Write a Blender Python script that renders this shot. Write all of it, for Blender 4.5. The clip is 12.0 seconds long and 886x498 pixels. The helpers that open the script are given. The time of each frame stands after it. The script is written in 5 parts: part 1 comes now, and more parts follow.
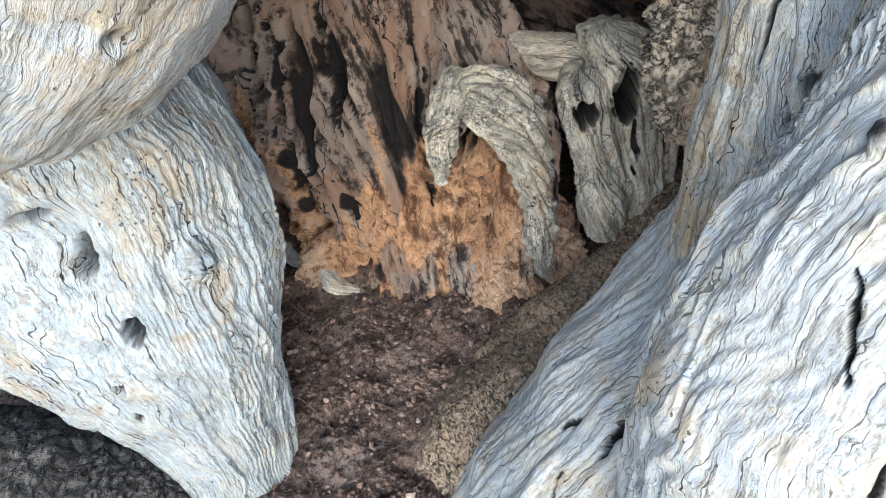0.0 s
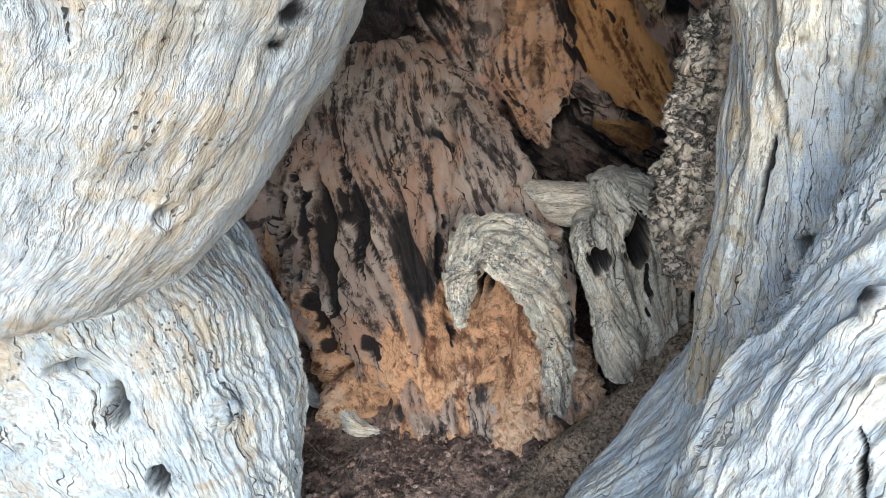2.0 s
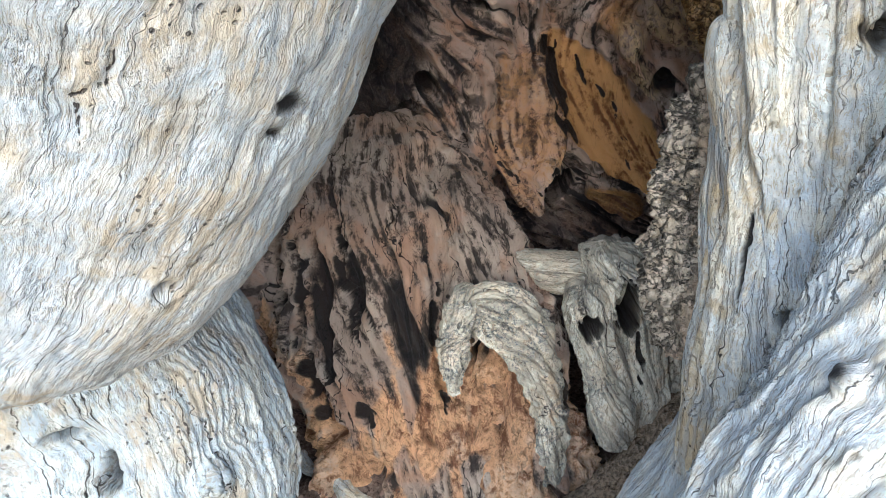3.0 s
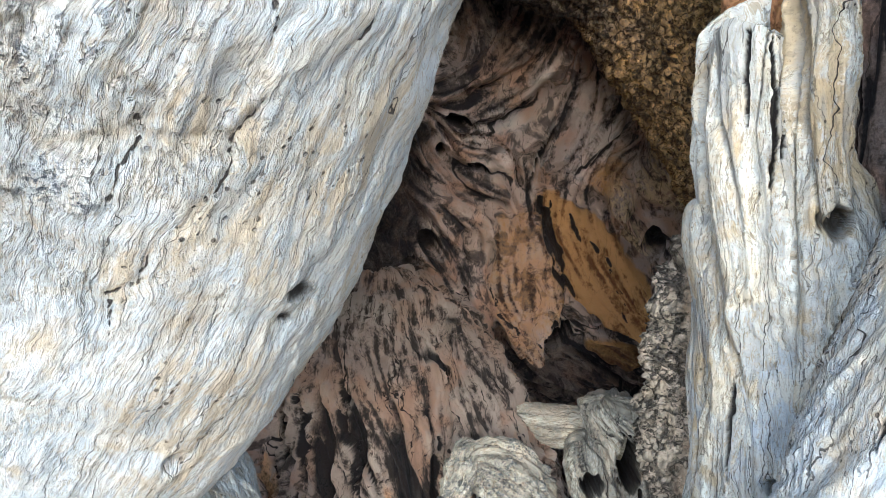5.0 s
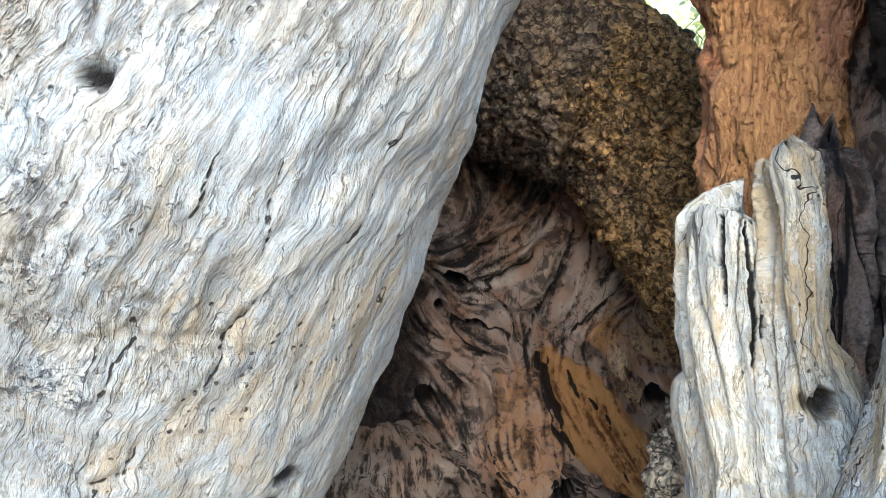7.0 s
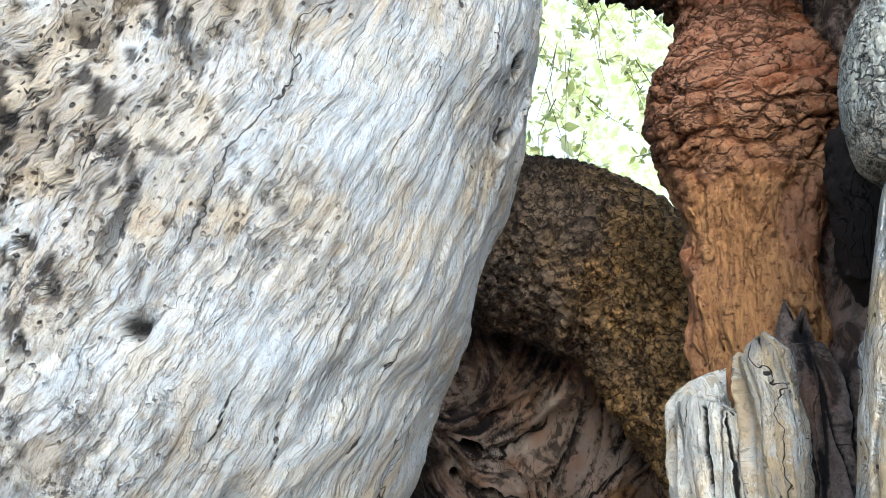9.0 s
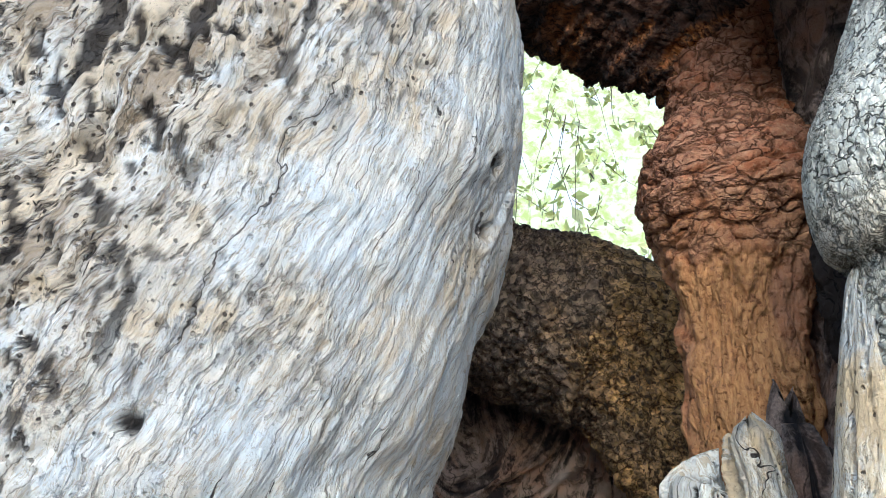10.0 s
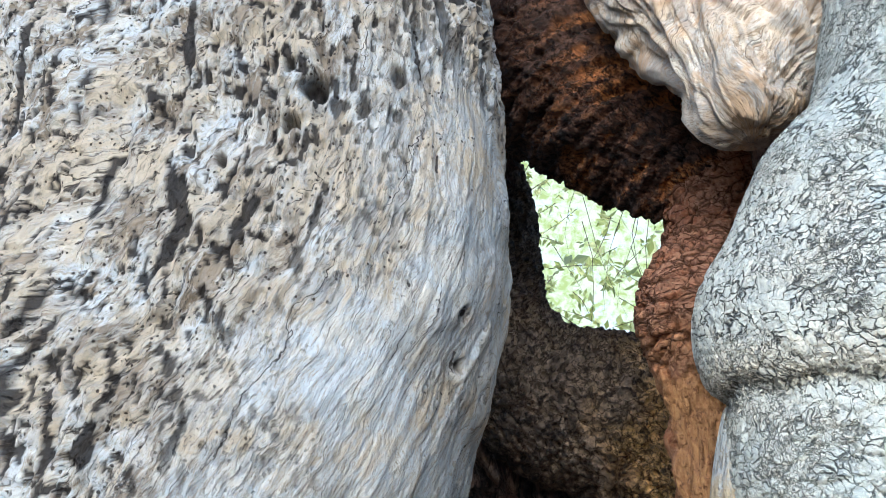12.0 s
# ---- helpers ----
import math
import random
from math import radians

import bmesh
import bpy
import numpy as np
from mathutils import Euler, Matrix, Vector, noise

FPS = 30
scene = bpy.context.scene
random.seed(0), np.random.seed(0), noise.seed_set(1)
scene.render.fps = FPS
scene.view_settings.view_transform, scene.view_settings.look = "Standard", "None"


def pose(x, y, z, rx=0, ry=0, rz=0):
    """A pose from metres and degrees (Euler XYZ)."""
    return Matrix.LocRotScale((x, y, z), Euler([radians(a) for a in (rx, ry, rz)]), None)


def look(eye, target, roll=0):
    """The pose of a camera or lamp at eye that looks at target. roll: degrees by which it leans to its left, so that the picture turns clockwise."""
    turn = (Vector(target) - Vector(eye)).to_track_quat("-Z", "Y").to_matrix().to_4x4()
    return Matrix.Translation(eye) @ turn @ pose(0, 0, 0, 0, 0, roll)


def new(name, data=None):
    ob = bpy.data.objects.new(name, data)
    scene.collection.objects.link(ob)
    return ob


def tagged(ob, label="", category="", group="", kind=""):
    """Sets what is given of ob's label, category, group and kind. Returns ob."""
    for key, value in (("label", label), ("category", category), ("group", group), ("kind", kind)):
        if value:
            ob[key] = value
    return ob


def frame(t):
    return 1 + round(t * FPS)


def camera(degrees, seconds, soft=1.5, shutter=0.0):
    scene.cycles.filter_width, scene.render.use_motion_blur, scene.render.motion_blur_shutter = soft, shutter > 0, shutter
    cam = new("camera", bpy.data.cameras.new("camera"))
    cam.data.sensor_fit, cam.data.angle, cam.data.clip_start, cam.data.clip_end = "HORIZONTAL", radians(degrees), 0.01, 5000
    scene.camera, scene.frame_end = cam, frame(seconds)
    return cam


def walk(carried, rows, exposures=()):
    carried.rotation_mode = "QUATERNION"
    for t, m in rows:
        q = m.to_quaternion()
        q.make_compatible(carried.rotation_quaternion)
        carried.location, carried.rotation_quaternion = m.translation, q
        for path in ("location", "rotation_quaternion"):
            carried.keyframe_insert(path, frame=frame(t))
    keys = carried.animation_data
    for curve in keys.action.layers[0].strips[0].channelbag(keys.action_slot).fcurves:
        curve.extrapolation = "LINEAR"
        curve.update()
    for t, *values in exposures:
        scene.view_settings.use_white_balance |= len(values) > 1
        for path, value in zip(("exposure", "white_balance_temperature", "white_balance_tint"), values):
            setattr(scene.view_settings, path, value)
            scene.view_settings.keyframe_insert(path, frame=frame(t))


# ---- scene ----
cam = camera(60.1, 12.0, soft=0.6)
METRES, EYE, TILT, LEAN, TURN = 0.8, 1.3, -33.0, 0.0, 0.0
ROWS = [
    (0.0, 0.0, 0.0, 0.0, -0.0, -0.0, -0.0),
    (0.5, 0.0025, -0.0153, 0.0093, 0.51, 2.23, 0.13),
    (1.0, 0.003, -0.0296, 0.0184, 0.95, 4.71, 0.16),
    (1.5, 0.0033, -0.0442, 0.0251, 1.23, 7.25, 0.18),
    (2.0, -0.0022, -0.0648, 0.0302, 1.37, 9.72, 0.15),
    (2.5, 0.0065, -0.0827, 0.0348, 1.34, 12.08, 0.1),
    (3.0, 0.0122, -0.1059, 0.0412, 1.25, 14.33, 0.06),
    (5.0, 0.0262, -0.1996, 0.0662, 1.6, 24.61, -0.04),
    (5.5, 0.0245, -0.2116, 0.0819, 1.72, 27.37, -0.08),
    (6.0, 0.0398, -0.2224, 0.0957, 1.71, 30.03, -0.11),
    (6.5, 0.0482, -0.2365, 0.1022, 1.66, 32.52, -0.23),
    (8.5, 0.0812, -0.3614, 0.0858, 2.92, 43.05, -1.07),
    (9.0, 0.1015, -0.4017, 0.0886, 3.52, 45.91, -1.28),
    (9.5, 0.1193, -0.4332, 0.0847, 4.18, 48.4, -1.61),
    (10.0, 0.1585, -0.4628, 0.0802, 4.91, 50.42, -2.22),
    (10.5, 0.2229, -0.5003, 0.0696, 5.88, 52.06, -3.21),
    (11.0, 0.298, -0.539, 0.0573, 7.26, 53.4, -4.71),
    (11.5, 0.3508, -0.604, 0.0256, 8.97, 54.35, -6.64),
    (12.0, 0.4555, -0.7438, -0.0846, 10.91, 54.71, -8.97),
]
walk(cam, [(t, pose(0, 0, EYE, TILT, LEAN, TURN) @ pose(METRES * x, METRES * y, METRES * z, 90 + pitch, roll, yaw)) for t, x, y, z, yaw, pitch, roll in ROWS],
     exposures=((0.0, 1.72, 4980, 5), (3.0, 1.84, 4850, 5), (6.0, 1.86, 4870, 5), (8.5, 1.56, 4890, 5), (10.5, 1.36, 4800, 6), (12.0, 1.20, 4720, 6)))

# ---- light ----
world = bpy.data.worlds.new("sky")
scene.world = world
world.use_nodes = True
wn = world.node_tree
sky = wn.nodes.new("ShaderNodeTexSky")
sky.sky_type, sky.sun_disc = "NISHITA", False
SUN_UP, SUN_ROUND = 18.0, 178.0
sky.sun_elevation, sky.sun_rotation = radians(SUN_UP), radians(SUN_ROUND)
sky.air_density, sky.dust_density = 1.0, 3.0
wn.nodes["Background"].inputs[1].default_value = 0.125
wn.links.new(sky.outputs[0], wn.nodes["Background"].inputs[0])
sun = new("sun", bpy.data.lights.new("sun", "SUN"))
sun.data.energy, sun.data.angle, sun.data.color = 1.4, radians(64), (1.0, 0.985, 0.96)
e_, r_ = radians(SUN_UP), radians(SUN_ROUND)
sun.matrix_world = look((math.sin(r_) * math.cos(e_) * 20, math.cos(r_) * math.cos(e_) * 20, math.sin(e_) * 20), (0, 0, 0))


# ---- noise on arrays ----
def _hash(ix, iy, iz, k):
    h = (ix.astype(np.int64) * 374761393 + iy.astype(np.int64) * 668265263 + iz.astype(np.int64) * 2147483647 + k * 1274126177) & 0x7FFFFFFF
    h = ((h ^ (h >> 13)) * 1103515245 + 12345) & 0x7FFFFFFF
    h = ((h ^ (h >> 16)) * 69069 + 1) & 0x7FFFFFFF
    return ((h ^ (h >> 11)) & 0xFFFFF) / 0xFFFFF


def perlin(x, y, z, k=0):
    """Value noise with smooth steps, about -1 to 1."""
    x, y, z = np.broadcast_arrays(x, y, z)
    ix, iy, iz = np.floor(x), np.floor(y), np.floor(z)
    fx, fy, fz = x - ix, y - iy, z - iz
    fx, fy, fz = (f * f * f * (f * (f * 6 - 15) + 10) for f in (fx, fy, fz))
    out = 0
    for a in (0, 1):
        for b in (0, 1):
            for c in (0, 1):
                w = (fx if a else 1 - fx) * (fy if b else 1 - fy) * (fz if c else 1 - fz)
                out = out + w * _hash(ix + a, iy + b, iz + c, k)
    return out * 2 - 1


def fbm(x, y, z, octaves=3, k=0):
    out, amp = 0, 1.0
    for o in range(octaves):
        out = out + amp * perlin(x, y, z, k + o)
        x, y, z = 1.6 * x + 1.2 * y + 5.1, 1.2 * y * 1.33 - 1.6 * x * 0.75 + 0.5 * z, 2.0 * z + 0.5 * x - 0.3 * y + 3.7
        amp *= 0.5
    return out


def cells2(x, y, k=0):
    ix, iy, o = np.floor(x), np.floor(y), np.zeros(x.shape)
    d1, d2, who = np.full(x.shape, 9.0), np.full(x.shape, 9.0), np.zeros(x.shape)
    for a in (-1, 0, 1):
        for b in (-1, 0, 1):
            jx, jy = ix + a, iy + b
            d = np.hypot(jx + _hash(jx, jy, o, k) - x, jy + _hash(jx, jy, o, k + 1) - y)
            near = d < d1
            d2 = np.where(near, d1, np.minimum(d2, d))
            who = np.where(near, _hash(jx, jy, o, k + 3), who)
            d1 = np.where(near, d, d1)
    return d1, d2, who


def step(a, b, x):
    t = np.clip((x - a) / (b - a), 0, 1)
    return t * t * (3 - 2 * t)


# ---- lofted bodies ----
def spline(rows, n):
    """Smooth rows of numbers through the given ones, n of them, evenly along."""
    rows = np.asarray(rows, float)
    m = len(rows)
    t = np.linspace(0, m - 1, n)
    i = np.clip(t.astype(int), 0, m - 2)
    f = (t - i)[:, None]
    p0, p1, p2, p3 = (rows[np.clip(i + j, 0, m - 1)] for j in (-1, 0, 1, 2))
    return 0.5 * (2 * p1 + (p2 - p0) * f + (2 * p0 - 5 * p1 + 4 * p2 - p3) * f**2 + (3 * p1 - p0 - 3 * p2 + p3) * f**3)


class Skin:
    """A grid of points: rows along a body (s from 0 to 1), columns round it (a in degrees). A and S: metres round and along."""

    def __init__(self, rings, along, around, power=2.2, tube=False, face=(0, 360, 1.0), closed=True):
        r = spline(rings, along)
        lo, hi, share = face
        n1 = int(around * share)
        deg = np.linspace(lo, hi, n1, endpoint=share >= 1.0 and not closed)
        if share < 1.0:
            deg = np.concatenate([deg, np.linspace(hi, lo + 360, around - n1, endpoint=False)])
        self.deg, self.closed = np.broadcast_to(deg, (along, len(deg))), closed
        a = np.radians(self.deg)
        ca, sa = np.cos(a), np.sin(a)
        x = np.sign(ca) * np.abs(ca) ** (2 / power) * r[:, 3:4]
        y = np.sign(sa) * np.abs(sa) ** (2 / power) * r[:, 4:5]
        c = r[:, :3]
        if tube:
            tan = np.gradient(c, axis=0)
            tan /= np.linalg.norm(tan, axis=1)[:, None]
            side = np.cross(tan, (0.0, 0.35, 1.0))
            side /= np.linalg.norm(side, axis=1)[:, None]
            up = np.cross(side, tan)
            self.p = c[:, None] + x[..., None] * side[:, None] + y[..., None] * up[:, None]
        else:
            self.p = np.stack([c[:, 0:1] + x, c[:, 1:2] + y, np.broadcast_to(c[:, 2:3], x.shape)], -1)
        self.base = None
        self.s = np.broadcast_to(np.linspace(0, 1, along)[:, None], x.shape)
        dl = np.linalg.norm(np.diff(c, axis=0), axis=1)
        self.S = np.broadcast_to(np.concatenate([[0], np.cumsum(dl)])[:, None], x.shape)
        self.A = a * np.mean((r[:, 3] + r[:, 4]) / 2)
        # the darkening mask holds grime in cracks and painted shade in recesses
        self.tint, self.dirt_shade, self.pitted, self.lichen, self.crack, self.grain = (np.zeros(x.shape) for _ in range(6))

    def normals(self):
        du = np.gradient(self.p, axis=0)
        q = np.concatenate([self.p[:, -1:], self.p, self.p[:, :1]], 1) if self.closed else self.p
        dv = np.gradient(q, axis=1)
        dv = dv[:, 1:-1] if self.closed else dv
        n = np.cross(dv, du)
        return n / (np.linalg.norm(n, axis=-1, keepdims=True) + 1e-9)

    def push(self, d):
        self.p = self.p + (self.normals() if self.base is None else self.base) * np.asarray(d)[..., None]
        return self

    def keep_normals(self):
        """From here on the surface is pushed along the directions that it has now."""
        self.base = self.normals()

    def xyz(self, f=1.0):
        return self.p[..., 0] * f, self.p[..., 1] * f, self.p[..., 2] * f

    def knot(self, x, y, z, r, depth, rim=0.3, dirt_shade=1.0):
        """A knot or hole: the grain bows round it, the rim swells, the middle sinks."""
        d2 = ((self.p - (x, y, z)) ** 2).sum(-1)
        i = np.unravel_index(np.argmin(d2), d2.shape)
        wob = 1 + 0.25 * perlin(*self.xyz(2.2 / r), k=17)
        q = d2 / (r * r) * wob
        self.A = self.A - (self.A - self.A[i]) / (q + 1.0) * 0.9
        self.push(-depth * np.exp(-(q**1.6)) + rim * depth * np.exp(-((np.sqrt(q) - 1.6) ** 2) * 3))
        self.dirt_shade = np.maximum(self.dirt_shade, dirt_shade * np.exp(-((q * 1.3) ** 2)))

    def sink(self, at, radii, depth, way=(0, 1, 0), edge=0.4, dirt_shade=0.0, tint=None):
        """A hollow with a ragged outline, driven in along one direction and blackened inside to look unlit."""
        d2 = ((self.p - at) ** 2).sum(-1)
        at = self.p[np.unravel_index(np.argmin(d2), d2.shape)]
        d = (self.p - at) / radii
        r = min(radii)
        q = np.sqrt((d * d).sum(-1)) * (1 + 0.22 * fbm(*self.xyz(1.1 / r), 2, 19))
        m = step(1.0, 1.0 - edge, q)
        self.p = self.p + m[..., None] * depth * np.asarray(way, float)
        self.dirt_shade = np.maximum(self.dirt_shade, dirt_shade * step(1.12, 1.12 - max(0.17, 1.1 * edge), q))
        if tint is not None:
            self.tint = self.tint * (1 - m) + tint * m

    def groove(self, points, width, depth, dirt_shade=1.0, wander=0.25, reach=0.06, thin=False):
        """A crack or gap through the given places, narrowing to its ends; a negative depth makes a ridge."""
        pts = spline(points, 8 * len(points))
        best = np.full(self.s.shape, 9.0)
        lo, hi = pts.min(0) - 3 * width - reach, pts.max(0) + 3 * width + reach
        near = ((self.p > lo) & (self.p < hi)).all(-1)
        q = self.p[near]
        if not len(q):
            return
        pts = np.array([q[np.argmin(((q - a) ** 2).sum(1))] for a in pts])
        pts[1:-1] = (pts[:-2] + 2 * pts[1:-1] + pts[2:]) / 4
        wob = np.stack([perlin(*(q.T * 0.45 / width), k=j) for j in (2, 3, 4)], -1) * width * wander * 2
        q = q + wob
        got = np.full(len(q), 9.0)
        n = len(pts) - 1
        for i in range(n):
            a, d = pts[i], pts[i + 1] - pts[i]
            t = np.clip(((q - a) @ d) / (d @ d + 1e-12), 0, 1)
            r = np.linalg.norm(q - a - t[:, None] * d, axis=1)
            w = width * (0.35 + 0.65 * np.sin(np.pi * (i + 0.5 + 0.4) / (n + 0.8)))
            got = np.minimum(got, r / w)
        best[near] = got
        if thin:
            self.crack = np.maximum(self.crack, np.clip(1 - best / 6, 0, 1))
            self.push(-depth * np.clip(1.0 - best / 3, 0, 1))
            return
        self.push(-depth * np.clip(1.0 - best, 0, 1))
        self.dirt_shade = np.maximum(self.dirt_shade, dirt_shade * step(1.0, 0.7, best))

    def plates(self, fu, fv, height, gap=0.12, k=0, where=1.0, bend=0.5, uneven=0.5):
        """Bark plates: cells in the grain's own measure, proud of the joints."""
        x, y, z = self.xyz()
        u = self.A * fu + bend * fbm(x * 14, y * 14, z * 14, 2, k)
        v = self.S * fv + bend * fbm(x * 14, y * 14, z * 14, 2, k + 7)
        d1, d2, who = cells2(u, v, k)
        e = d2 - d1
        up = step(0.0, gap * 2.5, e) * (1 - uneven + uneven * who)
        self.push(height * where * (up - 0.5))
        self.dirt_shade = np.maximum(self.dirt_shade, where * 0.9 * step(gap, gap * 0.3, e))

    def mesh(self, name, material, parent, label="", caps=True):
        h, w = self.s.shape
        n = h * w
        cols = w if self.closed else w - 1
        i, j = np.meshgrid(np.arange(h - 1), np.arange(cols), indexing="ij")
        k = (j + 1) % w
        quads = np.stack([i * w + j, i * w + k, (i + 1) * w + k, (i + 1) * w + j], -1).reshape(-1, 4)
        verts = self.p.reshape(-1, 3)
        me = bpy.data.meshes.new(name)
        ends = 2 if caps and self.closed else 0
        me.vertices.add(n)
        me.vertices.foreach_set("co", verts.astype(np.float32).ravel())
        loops = quads.ravel()
        starts, totals = np.arange(len(quads)) * 4, np.full(len(quads), 4)
        if ends:
            loops = np.concatenate([loops, np.arange(w)[::-1], n - w + np.arange(w)])
            starts = np.concatenate([starts, [len(quads) * 4, len(quads) * 4 + w]])
            totals = np.concatenate([totals, [w, w]])
        me.loops.add(len(loops))
        me.polygons.add(len(starts))
        me.loops.foreach_set("vertex_index", loops.astype(np.int32))
        me.polygons.foreach_set("loop_start", starts.astype(np.int32))
        me.polygons.foreach_set("loop_total", totals.astype(np.int32))
        me.polygons.foreach_set("use_smooth", np.ones(len(starts), bool))
        me.update()
        me.validate()
        flow = np.stack([self.A, self.S, np.zeros_like(self.A)], -1).reshape(-1, 3)
        me.attributes.new("flow", "FLOAT_VECTOR", "POINT").data.foreach_set("vector", flow.astype(np.float32).ravel())
        for key, val in (("tint", self.tint), ("dirt_shade", self.dirt_shade), ("pitted", self.pitted), ("lichen", self.lichen), ("crack", self.crack), ("grain", self.grain)):
            me.attributes.new(key, "FLOAT", "POINT").data.foreach_set("value", np.broadcast_to(val, self.s.shape).astype(np.float32).ravel())
        me.materials.append(material)
        ob = new(name, me)
        ob.parent = parent
        if label:
            tagged(ob, label)
        return ob


# ---- materials ----
class Mat:
    """A small builder of node materials."""

    def __init__(self, name):
        self.m = bpy.data.materials.new(name)
        self.m.use_nodes = True
        self.t = self.m.node_tree
        self.b = self.t.nodes["Principled BSDF"]

    def node(self, kind):
        return self.t.nodes.new(kind)

    def link(self, a, b):
        self.t.links.new(a, b)

    def put(self, sock, v):
        if isinstance(v, (int, float)):
            sock.default_value = v
        elif isinstance(v, tuple):
            sock.default_value = v if len(v) == len(sock.default_value) else (*v, 1.0)
        else:
            self.link(v, sock)

    def attr(self, name, vector=False):
        n = self.node("ShaderNodeAttribute")
        n.attribute_name = name
        return n.outputs["Vector" if vector else "Fac"]

    def place(self):
        return self.node("ShaderNodeTexCoord").outputs["Object"]

    def scaled(self, vec, s):
        n = self.node("ShaderNodeVectorMath")
        n.operation = "MULTIPLY"
        self.put(n.inputs[0], vec)
        n.inputs[1].default_value = s if isinstance(s, tuple) else (s, s, s)
        return n.outputs[0]

    def bent(self, vec, by, amount):
        """vec moved by a noise."""
        n = self.node("ShaderNodeVectorMath")
        n.operation = "MULTIPLY_ADD"
        self.put(n.inputs[0], by)
        n.inputs[1].default_value = amount
        self.put(n.inputs[2], vec)
        return n.outputs[0]

    def noise(self, vec, scale, detail=3.0, rough=0.55, distort=0.0, color=False):
        n = self.node("ShaderNodeTexNoise")
        self.put(n.inputs["Vector"], vec)
        n.inputs["Scale"].default_value, n.inputs["Detail"].default_value = scale, detail
        n.inputs["Roughness"].default_value, n.inputs["Distortion"].default_value = rough, distort
        return n.outputs["Color" if color else "Fac"]

    def voronoi(self, vec, scale, feature="DISTANCE_TO_EDGE", out="Distance", rand=1.0):
        n = self.node("ShaderNodeTexVoronoi")
        n.feature = feature
        self.put(n.inputs["Vector"], vec)
        n.inputs["Scale"].default_value, n.inputs["Randomness"].default_value = scale, rand
        return n.outputs[out]

    def math(self, op, a, b=0.0, c=0.0, clamp=False):
        n = self.node("ShaderNodeMath")
        n.operation, n.use_clamp = op, clamp
        for s, v in zip(n.inputs, (a, b, c)):
            self.put(s, v)
        return n.outputs[0]

    def span(self, v, a, b, lo=0.0, hi=1.0):
        n = self.node("ShaderNodeMapRange")
        n.interpolation_type = "SMOOTHSTEP"
        for s, x in zip(n.inputs, (v, a, b, lo, hi)):
            self.put(s, x)
        return n.outputs[0]

    def mix(self, f, a, b, blend="MIX"):
        n = self.node("ShaderNodeMix")
        n.data_type, n.blend_type = "RGBA", blend
        self.put(n.inputs[0], f)
        self.put(n.inputs[6], a)
        self.put(n.inputs[7], b)
        return n.outputs[2]

    def ramp(self, f, stops):
        n = self.node("ShaderNodeValToRGB")
        e = n.color_ramp.elements
        while len(e) < len(stops):
            e.new(0.5)
        for el, (at, col) in zip(e, stops):
            el.position, el.color = at, (*col, 1.0)
        self.put(n.inputs[0], f)
        return n.outputs[0]

    def bump(self, height, strength, distance, under=None):
        n = self.node("ShaderNodeBump")
        n.inputs["Strength"].default_value, n.inputs["Distance"].default_value = strength, distance
        self.put(n.inputs["Height"], height)
        if under is not None:
            self.link(under, n.inputs["Normal"])
        return n.outputs[0]

    def done(self, color, rough=0.85, normal=None, gloss=0.25):
        self.put(self.b.inputs["Base Color"], color)
        self.put(self.b.inputs["Roughness"], rough)
        self.b.inputs["Specular IOR Level"].default_value = gloss
        if normal is not None:
            self.link(normal, self.b.inputs["Normal"])
        return self.m


def lines(m, flow, fu, wig, width, seed):
    """Checks along the grain: wavy lines, fu of them to a metre, that open and close. 1 on a line."""
    n = m.node("ShaderNodeVectorMath")
    n.operation = "ADD"
    m.put(n.inputs[0], flow)
    n.inputs[1].default_value = (seed * 7.3, seed * 3.1, seed * 1.7)
    f = n.outputs[0]
    bend = m.noise(m.scaled(f, (fu * 0.3, wig * 0.45, 1.0)), 1.0, 5.0, 0.62)
    sep = m.node("ShaderNodeSeparateXYZ")
    m.put(sep.inputs[0], f)
    u = m.math("MULTIPLY_ADD", sep.outputs[0], fu, m.math("MULTIPLY", bend, 2.6))
    d = m.math("PINGPONG", u, 0.5)
    gate = m.span(m.noise(m.scaled(f, (fu * 0.55, wig * 0.3, 1.0)), 1.0, 1.5, 0.5), 0.5, 0.68)
    open_ = m.math("SUBTRACT", m.math("MULTIPLY", gate, width), d)
    return m.math("MULTIPLY", open_, 3.0 / width, clamp=True)


